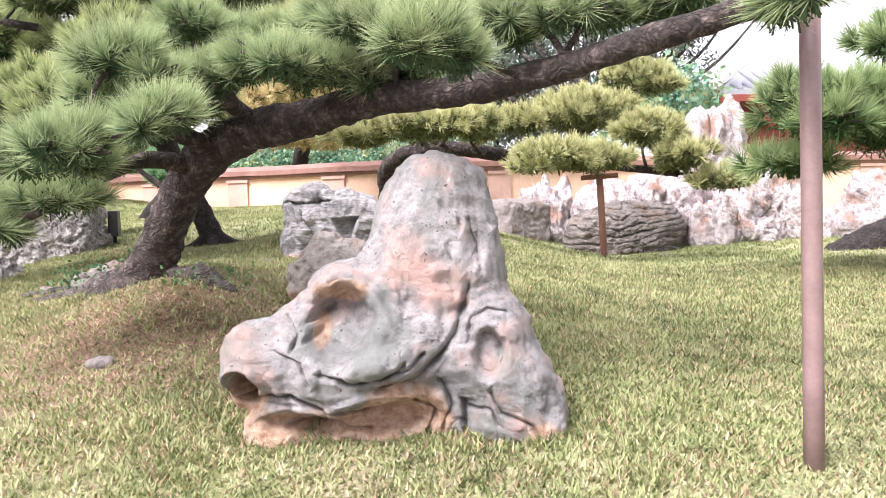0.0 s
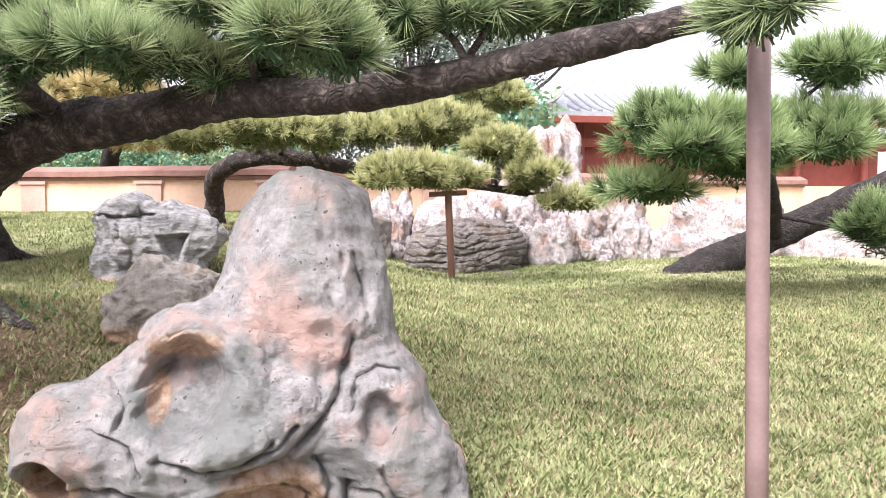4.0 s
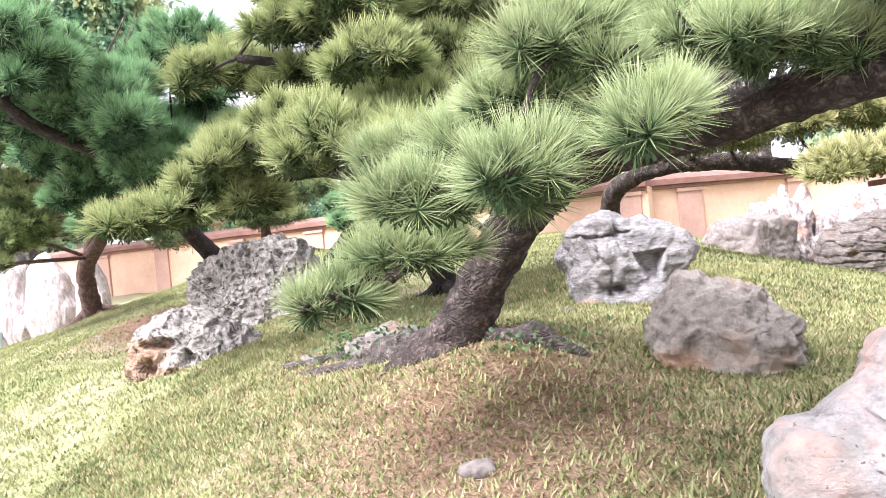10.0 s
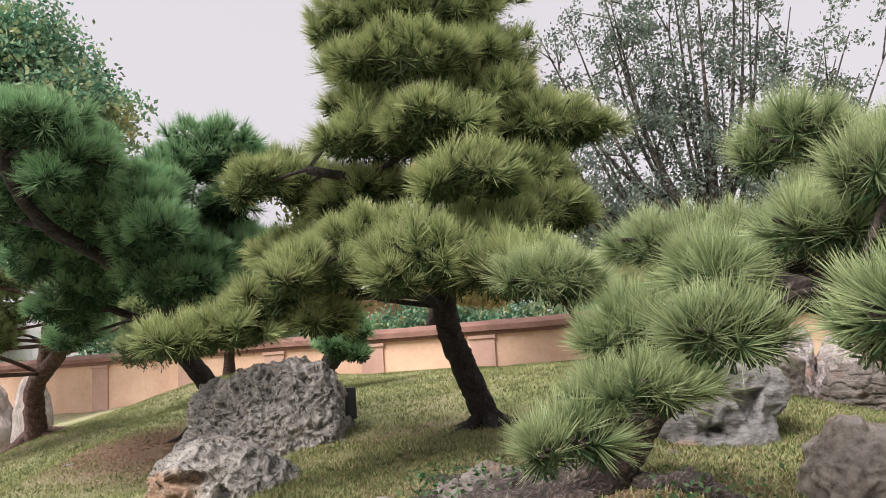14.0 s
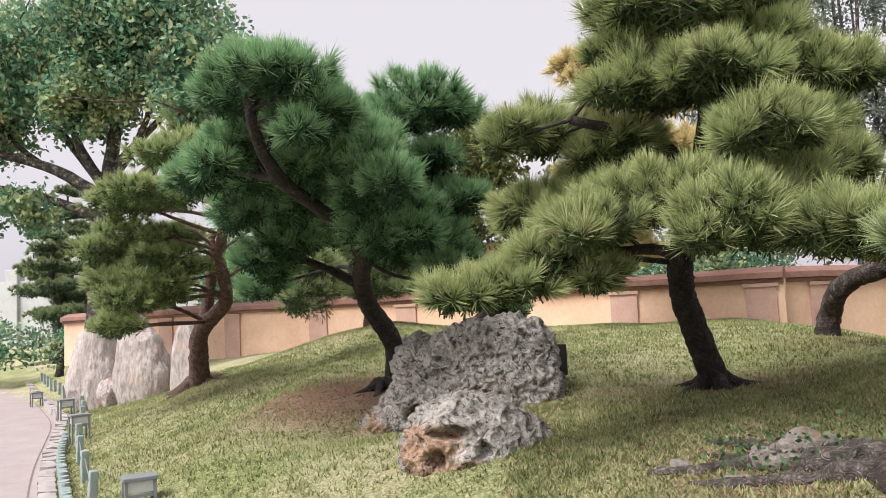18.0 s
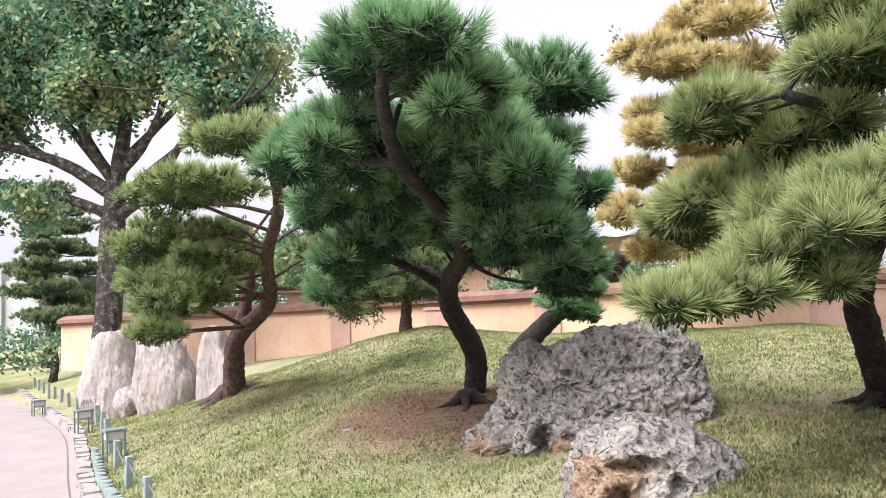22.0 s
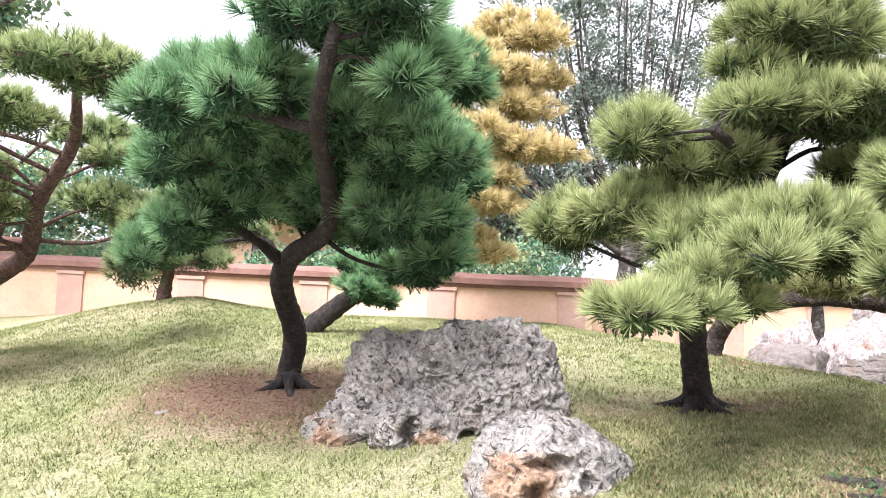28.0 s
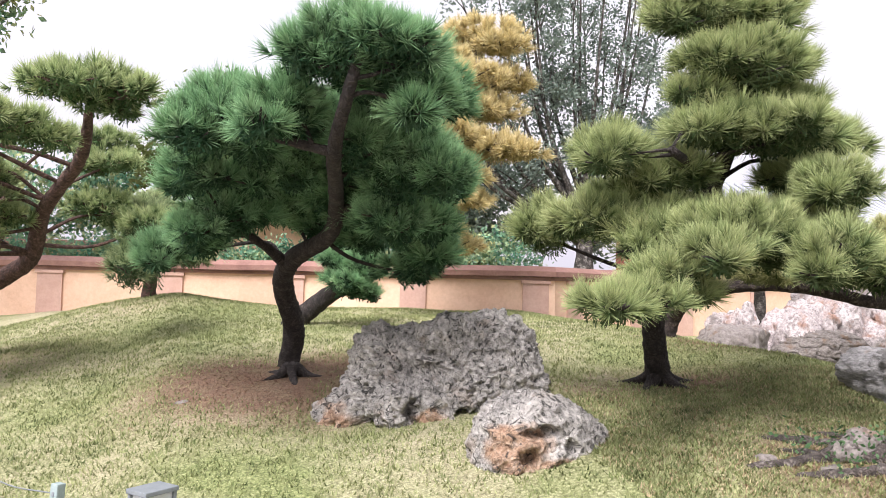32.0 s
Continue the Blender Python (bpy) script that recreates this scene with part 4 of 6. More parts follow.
def needle_pad(x, y, z, rx, ry, rz, r, length, spacing, per, width, shade_fill=1.0):
    """Vertices and triangles of one cloud of pine shoots, domed above and flat below, round a core of dark triangles
    that paint its inner shade;
    also, for each vertex, how far along its needle it lies and a number for its shoot, lower for inner and lower
    shoots."""
    area = 4 * math.pi * (((rx * ry) ** 1.6 + (rx * rz) ** 1.6 + (ry * rz) ** 1.6) / 3) ** (1 / 1.6)
    count = max(14, int(area / spacing**2))
    d = unit(r.normal(size=(count, 3)))
    d[:, 2] = np.where(d[:, 2] < -0.3, -d[:, 2], d[:, 2])
    d = unit(d)
    lobes = 1.0 + 0.24 * vnoise(d * 2.9 + r.uniform(0, 50)) + r.normal(0, 0.06, count)
    inner = np.where(r.rand(count) < 0.2, r.uniform(0.45, 0.8, count), 1.0)
    core = np.array([max(s - length * 0.55, s * 0.5) for s in (rx, ry, rz)])
    middle = np.array([x, y, z - 0.3 * length])
    base = middle + d * core * (lobes * inner)[:, None]
    axis = unit(unit(d / np.array([rx, ry, rz])) * 0.9 + np.array([0, 0, 0.55]) + r.normal(0, 0.2, (count, 3)))
    ref = unit(np.cross(axis, unit(r.normal(size=(count, 3)))))
    ref2 = np.cross(axis, ref)
    phi = r.uniform(0, 2 * np.pi, (count, per))
    up = r.rand(count, per)
    tilt = np.radians(64 - 56 * up**1.1 + r.normal(0, 5, (count, per)))
    ln = length * r.uniform(0.75, 1.1, (count, per)) * r.uniform(0.75, 1.2, (count, 1))
    way = axis[:, None] * np.cos(tilt)[..., None] + (ref[:, None] * np.cos(phi)[..., None] + ref2[:, None] * np.sin(phi)[..., None]) * np.sin(tilt)[..., None]
    start = base[:, None] + axis[:, None] * (up - 0.3)[..., None] * length * 0.4
    tip = start + way * ln[..., None]
    tip[..., 2] -= 0.06 * ln * np.sin(tilt)
    turn = np.cross(way, r.normal(size=(count, per, 3)))
    turn /= np.linalg.norm(turn, axis=-1, keepdims=True) + 1e-9
    wide = width * r.uniform(0.7, 1.25, (count, per, 1))
    v = np.stack([start - turn * wide, start + turn * wide, tip], 2).reshape(-1, 3)
    # Top shoots are coloured paler and inner ones darker, as painted shading.
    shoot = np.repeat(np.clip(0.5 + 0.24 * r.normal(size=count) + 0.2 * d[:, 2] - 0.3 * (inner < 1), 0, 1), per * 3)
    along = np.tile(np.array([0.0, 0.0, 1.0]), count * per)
    # Dark triangles fill the core, with the pad's inner shade as their colour.
    old = int(count * 9 * shade_fill)
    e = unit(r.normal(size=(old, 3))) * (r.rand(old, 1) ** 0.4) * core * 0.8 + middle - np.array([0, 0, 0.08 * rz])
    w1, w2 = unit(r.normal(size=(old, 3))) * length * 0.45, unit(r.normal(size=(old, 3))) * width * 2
    shade_fill = np.stack([e - w1 - w2, e - w1 + w2, e + w1], 1).reshape(-1, 3)
    v = np.vstack([v, shade_fill])
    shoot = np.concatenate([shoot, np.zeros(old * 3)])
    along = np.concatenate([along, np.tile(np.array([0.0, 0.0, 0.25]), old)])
    return v, np.arange(len(v)).reshape(-1, 3), shoot, along


def needle_mesh(v, f, shoot, along):
    me = raw_mesh("foliage_pad", v, f)
    for name, values in (("along", along), ("shoot", shoot)):
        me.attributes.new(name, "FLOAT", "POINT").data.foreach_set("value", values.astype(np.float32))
    return me


def pine(name, label, trunk, pads, needles, bark, seed, length=0.2, spacing=0.1, per=40, width=0.0028, limbs=(), more=1, twig=0.011, shade_fill=1.0, swell=1.06):
    """A garden pine: trunk and limbs as lumpy tubes, a branch out to each pad, twigs under it, and the pads of needles."""
    r = np.random.RandomState(seed)
    root = thing(name, label, "tree", "garden pines")
    limb("trunk", trunk, bark, root, 26, 0.08, seed, chunky=True)
    for l in limbs:
        limb("limb", l, bark, root, 14, 0.16, seed + 1)
    full = []
    for x, y, z, rx, ry, rz in pads:
        full.append((x, y, z, rx * swell, ry * swell, rz * swell, None))
        a = r.uniform(0, 6.28)
        for k in range(more):
            a += r.uniform(2.4, 3.8)
            s = r.uniform(0.55, 0.75)
            full.append((x + math.cos(a) * rx * 0.62, y + math.sin(a) * ry * 0.66, z + rz * r.uniform(-0.5, 0.2), rx * s, ry * s, rz * s * 0.85, (x, y, z - 0.3 * rz)))
    pads = full
    joints = np.vstack([smooth_line(t) for t in (trunk, *limbs)])
    for pad in pads:
        x, y, z, rx, ry, rz, stem = pad
        c = np.array([x, y, z - rz * 0.3])
        cost = np.linalg.norm(joints[:, :3] - c, axis=1) + 0.9 * np.maximum(joints[:, 2] - c[2], 0) + r.uniform(0, 0.22, len(joints))
        j = joints[np.argmin(cost)]
        start = j[:3] if stem is None else np.array(stem)
        gap = np.linalg.norm(start - c)
        thick = max(0.012, min(j[3] * 0.5, 0.013 + 0.012 * gap)) if stem is None else 0.012
        mid = (start + c) / 2 + r.normal(0, 0.11, 3) * gap + np.array([0, 0, 0.08 * gap])
        tv, tf = tube([(*start, thick), (*mid, thick * 0.8), (*c, thick * 0.55)], 8, 0.15, 5, seed)
        vs, fs, base = [tv], [tf], len(tv)
        for _ in range(9 if stem is None else 5):
            a = r.uniform(0, 2 * np.pi)
            e = c + np.array([math.cos(a) * rx * r.uniform(0.5, 0.8), math.sin(a) * ry * r.uniform(0.5, 0.8), rz * r.uniform(-0.1, 0.75)])
            m = (c + e) / 2 + r.normal(0, 0.05, 3) * rx
            tv, tf = tube([(*c, thick * 0.5), (*m, twig), (*e, twig * 0.5)], 5, 0.1, 3, seed)
            vs.append(tv), fs.append(tf + base)
            base += len(tv)
        part("branch", raw_mesh("branch", np.vstack(vs), np.vstack(fs)), bark, root)
        part("foliage_pad", needle_mesh(*needle_pad(x, y, z, rx, ry, rz, r, length, spacing * 1.55, int(per * 1.7), width, shade_fill)), needles, root)
    return root
PADS_A = [
    (-1.36, 3.7, 1.8, 0.19, 0.17, 0.14), (-1.49, 3.8, 1.67, 0.17, 0.16, 0.1), (-1.16, 3.53, 1.55, 0.16, 0.15, 0.12),
    (-1.49, 3.52, 1.44, 0.21, 0.18, 0.15), (-1.82, 3.75, 1.41, 0.15, 0.14, 0.12), (-1.98, 4.35, 1.46, 0.2, 0.2, 0.15),
    (-2.03, 4.2, 1.25, 0.25, 0.22, 0.12), (-2.25, 4.1, 1.13, 0.15, 0.14, 0.09), (-2.21, 5.2, 1.73, 0.25, 0.22, 0.17),
    (-1.61, 4.8, 1.77, 0.32, 0.27, 0.18), (-0.92, 4.2, 1.87, 0.25, 0.22, 0.14), (-0.62, 4.22, 1.82, 0.23, 0.2, 0.14),
    (-0.59, 4.3, 2.06, 0.27, 0.24, 0.18), (-0.1, 3.6, 1.8, 0.22, 0.2, 0.18), (0.2, 3.9, 1.95, 0.2, 0.18, 0.14),
    (0.53, 3.8, 1.96, 0.22, 0.2, 0.16), (0.9, 3.8, 1.98, 0.22, 0.2, 0.16), (1.05, 3.05, 1.78, 0.15, 0.13, 0.13),
    (-1.05, 4.6, 2.05, 0.24, 0.2, 0.15), (-1.25, 4.3, 1.8, 0.22, 0.2, 0.15), (-1.75, 4.2, 1.62, 0.2, 0.18, 0.14),
    (-0.35, 4.0, 1.95, 0.2, 0.18, 0.15), (-0.3, 4.3, 1.82, 0.2, 0.18, 0.13), (-1.35, 4.4, 2.1, 0.22, 0.2, 0.15), (-0.05, 4.3, 2.1, 0.24, 0.2, 0.16),
]
PADS_M = [
    (-4.42, 6.2, 1.62, 0.27, 0.27, 0.15), (-4.12, 6.25, 1.66, 0.3, 0.28, 0.16), (-3.87, 6.33, 1.82, 0.28, 0.27, 0.17),
    (-3.92, 7.25, 2.25, 0.38, 0.35, 0.21), (-3.45, 7.2, 2.32, 0.38, 0.35, 0.23), (-2.95, 7.0, 2.22, 0.4, 0.38, 0.26),
    (-2.75, 6.6, 2.05, 0.34, 0.32, 0.24), (-3.2, 6.45, 2.17, 0.42, 0.36, 0.22), (-2.87, 5.95, 1.96, 0.32, 0.3, 0.24),
    (-3.9, 7.1, 2.76, 0.32, 0.3, 0.23), (-4.08, 6.75, 2.7, 0.22, 0.22, 0.18), (-3.12, 6.74, 2.93, 0.44, 0.4, 0.23),
    (-2.78, 6.5, 2.9, 0.36, 0.34, 0.22), (-2.1, 7.05, 2.97, 0.44, 0.4, 0.25), (-2.29, 6.95, 2.63, 0.36, 0.34, 0.2),
    (-2.2, 6.95, 2.36, 0.42, 0.38, 0.19), (-2.35, 5.85, 1.84, 0.32, 0.3, 0.21), (-3.03, 6.7, 3.4, 0.48, 0.42, 0.27),
    (-2.85, 7.0, 3.85, 0.5, 0.45, 0.3), (-2.6, 7.1, 4.1, 0.42, 0.4, 0.3), (-3.25, 6.9, 3.85, 0.4, 0.36, 0.26),
    (-3.35, 6.8, 3.18, 0.26, 0.26, 0.16), (-4.0, 8.0, 2.21, 0.32, 0.3, 0.28), (-3.65, 6.9, 2.1, 0.36, 0.34, 0.22),
    (-2.5, 6.6, 2.2, 0.34, 0.32, 0.22), (-3.4, 7.0, 2.62, 0.34, 0.32, 0.2), (-2.5, 7.0, 3.2, 0.42, 0.38, 0.24),
    (-2.5, 7.1, 3.55, 0.42, 0.38, 0.25), (-3.5, 7.6, 2.45, 0.36, 0.34, 0.22), (-2.6, 6.2, 2.5, 0.3, 0.28, 0.2),
    (-3.6, 6.2, 1.98, 0.3, 0.28, 0.18),
    (-3.62, 6.5, 1.72, 0.24, 0.24, 0.14),
]
PADS_D = [
    (-5.95, 6.85, 3.3, 0.44, 0.42, 0.3), (-5.65, 6.75, 3.22, 0.36, 0.34, 0.3), (-6.22, 6.95, 3.22, 0.34, 0.33, 0.23),
    (-5.5, 6.9, 2.98, 0.27, 0.3, 0.26), (-5.08, 8.4, 3.42, 0.5, 0.48, 0.37), (-5.0, 8.6, 2.98, 0.36, 0.36, 0.22),
    (-4.83, 8.75, 2.56, 0.36, 0.33, 0.25), (-6.78, 7.98, 2.92, 0.42, 0.4, 0.36), (-6.72, 8.2, 3.18, 0.3, 0.3, 0.24),
    (-6.05, 7.95, 2.98, 0.46, 0.38, 0.34), (-5.33, 7.6, 2.66, 0.37, 0.38, 0.42), (-5.47, 7.95, 2.97, 0.38, 0.36, 0.33),
    (-5.9, 8.65, 2.72, 0.52, 0.46, 0.4), (-5.4, 8.6, 2.45, 0.4, 0.4, 0.4), (-5.38, 8.0, 2.22, 0.34, 0.34, 0.33),
    (-4.95, 8.6, 2.08, 0.37, 0.34, 0.34), (-6.69, 8.97, 2.3, 0.44, 0.4, 0.34), (-6.45, 8.8, 2.58, 0.34, 0.34, 0.27),
    (-7.25, 9.9, 1.97, 0.33, 0.3, 0.25), (-5.2, 8.9, 2.75, 0.36, 0.34, 0.3), (-6.35, 7.4, 2.95, 0.34, 0.32, 0.32),
    (-5.75, 7.6, 2.78, 0.34, 0.34, 0.36), (-6.4, 8.4, 2.85, 0.42, 0.38, 0.34), (-5.6, 8.3, 2.62, 0.42, 0.4, 0.4),
    (-5.15, 8.2, 2.35, 0.34, 0.34, 0.34), (-6.15, 9.2, 2.45, 0.36, 0.34, 0.3), (-5.6, 9.2, 2.3, 0.44, 0.4, 0.38),
    (-5.72, 7.3, 3.2, 0.36, 0.34, 0.3), (-6.95, 8.6, 2.62, 0.34, 0.32, 0.28), (-6.9, 9.4, 2.12, 0.34, 0.32, 0.26),
    (-5.0, 8.9, 1.85, 0.3, 0.3, 0.22),
]
PADS_L = [
    (-8.06, 9.3, 3.42, 0.38, 0.33, 0.26), (-7.56, 9.25, 3.36, 0.36, 0.33, 0.25), (-8.68, 10.0, 3.13, 0.5, 0.46, 0.32),
    (-9.49, 10.6, 3.15, 0.44, 0.38, 0.36), (-9.74, 11.0, 2.73, 0.57, 0.48, 0.42), (-9.6, 11.0, 2.12, 0.5, 0.45, 0.42),
    (-9.15, 11.4, 2.78, 0.4, 0.38, 0.24), (-8.0, 12.2, 3.15, 0.45, 0.4, 0.24), (-8.05, 12.3, 2.55, 0.45, 0.4, 0.34),
    (-9.69, 10.8, 1.65, 0.28, 0.23, 0.28), (-9.35, 11.2, 2.19, 0.54, 0.5, 0.34), (-9.83, 11.0, 2.09, 0.6, 0.51, 0.48),
    (-9.2, 10.6, 3.17, 0.55, 0.5, 0.32), (-9.15, 11.3, 2.48, 0.42, 0.4, 0.3), (-7.83, 9.3, 3.44, 0.52, 0.46, 0.25),
    (-8.2, 12.2, 3.4, 0.45, 0.4, 0.24), (-7.6, 12.2, 2.4, 0.4, 0.36, 0.3), (-9.95, 11.4, 2.42, 0.48, 0.45, 0.36), (-9.5, 11.5, 1.98, 0.42, 0.4, 0.28), (-9.45, 11.1, 2.6, 0.46, 0.42, 0.34), (-9.7, 10.8, 1.59, 0.36, 0.32, 0.3),
]
PADS_B = [
    (-1.16, 8.6, 1.93, 0.42, 0.37, 0.2), (-0.51, 8.5, 1.96, 0.5, 0.45, 0.22), (0.02, 8.6, 1.98, 0.33, 0.3, 0.21),
    (0.46, 8.8, 2.02, 0.29, 0.26, 0.19), (1.14, 9.0, 2.1, 0.56, 0.5, 0.27), (0.74, 8.2, 1.6, 0.4, 0.36, 0.19),
    (1.15, 8.3, 1.57, 0.37, 0.33, 0.18), (1.78, 8.7, 1.86, 0.37, 0.33, 0.22), (2.11, 8.6, 1.6, 0.34, 0.31, 0.19),
    (2.44, 8.5, 1.36, 0.28, 0.25, 0.16), (1.84, 9.6, 2.52, 0.42, 0.38, 0.25),
]
PADS_C = [
    (2.62, 6.6, 1.84, 0.5, 0.45, 0.3), (3.07, 6.5, 1.8, 0.38, 0.34, 0.27), (3.92, 6.7, 1.88, 0.52, 0.46, 0.3),
    (2.54, 6.9, 1.44, 0.42, 0.37, 0.12), (3.93, 6.6, 2.38, 0.45, 0.41, 0.23), (3.25, 6.9, 2.36, 0.3, 0.27, 0.2),
    (3.4, 7.2, 1.7, 0.5, 0.4, 0.3), (5.22, 7.5, 1.09, 0.47, 0.4, 0.35),
]
PADS_G = [
    (-2.45, 14.0, 5.85, 0.8, 0.7, 0.44), (-3.5, 13.6, 5.34, 0.55, 0.5, 0.3), (-2.95, 13.6, 5.06, 0.78, 0.7, 0.3), (-2.2, 13.8, 5.16, 0.52, 0.45, 0.3),
    (-2.5, 13.8, 4.62, 0.7, 0.6, 0.36), (-3.5, 14.0, 4.52, 0.46, 0.4, 0.28), (-3.2, 13.4, 4.06, 0.62, 0.6, 0.36), (-2.35, 13.6, 3.92, 0.75, 0.65, 0.33),
    (-3.7, 14.0, 3.66, 0.48, 0.42, 0.28), (-2.9, 13.6, 3.46, 0.5, 0.45, 0.28), (-3.05, 13.8, 3.1, 0.7, 0.62, 0.36), (-3.95, 13.8, 3.05, 0.48, 0.42, 0.32), (-3.15, 14.5, 2.52, 0.71, 0.61, 0.4),
]
PADS_S = [
    (-4.92, 12.6, 1.72, 0.36, 0.34, 0.28), (-4.72, 12.5, 1.98, 0.3, 0.3, 0.24), (-5.05, 12.7, 2.0, 0.26, 0.26, 0.2),
    (-4.7, 12.6, 1.6, 0.24, 0.24, 0.18),
]
PADS_W = [
    (-7.58, 12.4, 2.06, 0.46, 0.51, 0.63), (-7.44, 15.4, 2.17, 0.69, 0.58, 0.39), (-7.71, 15.0, 2.65, 0.61, 0.51, 0.45),
    (-6.85, 15.6, 2.55, 0.64, 0.54, 0.4),
]

pine("leaning_pine", "old leaning black pine with a long limb reaching over the rock",
     [(-2.25, 5.45, 0.5, 0.26), (-2.04, 5.4, 0.83, 0.145), (-1.8, 5.2, 1.18, 0.12), (-1.55, 5.05, 1.46, 0.125), (-1.18, 4.85, 1.59, 0.112), (-0.8, 4.6, 1.62, 0.096), (-0.45, 4.35, 1.665, 0.08), (0.03, 4.05, 1.655, 0.066), (0.4, 3.85, 1.695, 0.058), (0.7, 3.6, 1.745, 0.052), (1.0, 3.4, 1.8, 0.048), (1.35, 3.2, 1.9, 0.042), (1.65, 3.0, 2.02, 0.034)],
     PADS_A, PINE_GREEN, BARK, 11, 0.13, 0.062, 36, 0.0022, more=2, swell=0.95, limbs=([(-1.6, 5.08, 1.42, 0.06), (-1.78, 4.75, 1.44, 0.045), (-1.9, 4.35, 1.3, 0.035), (-2.05, 4.1, 1.15, 0.022)], [(-1.45, 5.0, 1.5, 0.06), (-1.55, 4.5, 1.58, 0.045), (-1.5, 4.0, 1.5, 0.035), (-1.55, 3.6, 1.48, 0.02)], [(-1.2, 4.85, 1.65, 0.05), (-1.25, 4.4, 1.75, 0.04), (-1.35, 3.9, 1.78, 0.02)]))
pine("middle_pine", "tiered olive-green pine with a dark trunk leaning to the path",
     [(-2.64, 8.34, 0.6, 0.17), (-2.69, 8.3, 0.86, 0.12), (-2.82, 8.18, 1.25, 0.105), (-2.93, 8.0, 1.6, 0.1), (-2.93, 7.75, 1.9, 0.095), (-2.82, 7.5, 2.35, 0.08), (-2.75, 7.2, 2.9, 0.06), (-2.75, 6.95, 3.6, 0.03)],
     PADS_M, PINE_OLIVE, BARK_DARK, 12, 0.145, 0.078, 30, 0.004, more=2, limbs=([(-2.93, 7.85, 1.78, 0.05), (-3.15, 7.3, 1.88, 0.04), (-3.6, 6.6, 1.8, 0.03), (-4.2, 6.25, 1.6, 0.012)], [(-2.84, 7.55, 2.3, 0.06), (-3.1, 7.1, 2.6, 0.045), (-3.7, 6.6, 2.7, 0.03)], [(-2.88, 7.65, 2.05, 0.05), (-2.85, 6.9, 2.12, 0.04), (-2.9, 6.0, 2.0, 0.025)]))
pine("dark_pine", "dense blue-green pine with a crooked trunk on bare soil",
     [(-5.93, 10.5, 0.5, 0.15), (-5.93, 10.48, 0.78, 0.115), (-5.9, 10.35, 1.2, 0.11), (-6.06, 10.0, 1.62, 0.105), (-6.03, 9.6, 1.9, 0.095), (-5.78, 8.85, 2.12, 0.075), (-5.83, 8.2, 2.36, 0.062), (-6.0, 7.3, 2.64, 0.052), (-5.99, 6.8, 2.97, 0.042), (-5.93, 6.75, 3.25, 0.028)],
     PADS_D, PINE_BLUE, BARK_DARK, 13, 0.15, 0.082, 30, 0.0042, more=2, swell=0.94,
     limbs=([(-6.05, 9.7, 1.85, 0.06), (-6.3, 9.4, 2.02, 0.045), (-6.65, 9.0, 2.2, 0.03)], [(-6.0, 7.3, 2.62, 0.04), (-6.4, 7.6, 2.75, 0.03), (-6.75, 7.9, 2.85, 0.02)], [(-5.85, 8.3, 2.3, 0.04), (-5.5, 8.2, 2.35, 0.032), (-5.1, 8.4, 2.3, 0.02)]))
pine("twisted_pine", "twisted reddish-trunked pine beside the standing stones",
     [(-10.1, 13.2, 0.2, 0.25), (-9.8, 13.1, 0.6, 0.17), (-9.55, 12.7, 1.39, 0.13), (-8.87, 12.2, 1.87, 0.1), (-8.6, 11.5, 2.43, 0.08), (-8.13, 10.7, 2.94, 0.065), (-7.97, 10.0, 3.36, 0.04)],
     PADS_L, PINE_FRESH, BARK_RED, 14, 0.13, 0.1, 24, 0.0055, more=2, shade_fill=0.6, swell=0.86,
     limbs=([(-9.62, 12.85, 1.35, 0.11), (-9.4, 12.7, 1.9, 0.09), (-9.22, 12.5, 2.5, 0.07), (-9.2, 12.44, 2.95, 0.04)],))
pine("propped_pine", "low arching pine with cloud-like pads on a timber prop",
     [(-1.2, 10.5, 0.85, 0.15), (-1.17, 10.4, 1.3, 0.11), (-1.1, 10.0, 1.62, 0.1), (-0.7, 9.5, 1.78, 0.09), (-0.1, 9.2, 1.75, 0.08), (0.6, 9.0, 1.6, 0.07), (1.2, 9.0, 1.55, 0.05), (2.1, 8.8, 1.4, 0.03)],
     PADS_B, PINE_LIME, BARK, 15, 0.12, 0.08, 28, 0.0045, more=2, limbs=([(0.6, 9.0, 1.6, 0.06), (1.2, 9.2, 1.9, 0.04), (1.8, 9.6, 2.4, 0.03)],))
pine("slanting_pine", "dark pine slanting low out of the lawn near the pale rocks",
     [(3.7, 9.0, 0.3, 0.26), (4.2, 9.0, 0.62, 0.2), (4.9, 8.9, 0.95, 0.17), (5.8, 8.6, 1.4, 0.15), (6.8, 8.3, 1.9, 0.12)],
     PADS_C, PINE_YOUNG, BARK_DARK, 16, 0.18, 0.1, 34, 0.0042, limbs=([(4.9, 8.9, 0.95, 0.1), (4.3, 8.0, 1.4, 0.07), (3.4, 6.9, 1.7, 0.05), (2.6, 6.7, 1.7, 0.03)],))
pine("golden_pine", "tall golden-yellow pine rising behind the wall",
     [(-4.2, 17.8, 0.8, 0.2), (-4.0, 17.5, 2.2, 0.17), (-3.4, 16.2, 2.9, 0.15), (-2.8, 14.6, 3.6, 0.12), (-2.8, 14.0, 4.8, 0.08), (-2.6, 14.0, 5.7, 0.04)],
     PADS_G, PINE_GOLD, BARK_DARK, 17, 0.18, 0.12, 28, 0.007, more=2, shade_fill=0.7, swell=0.9)
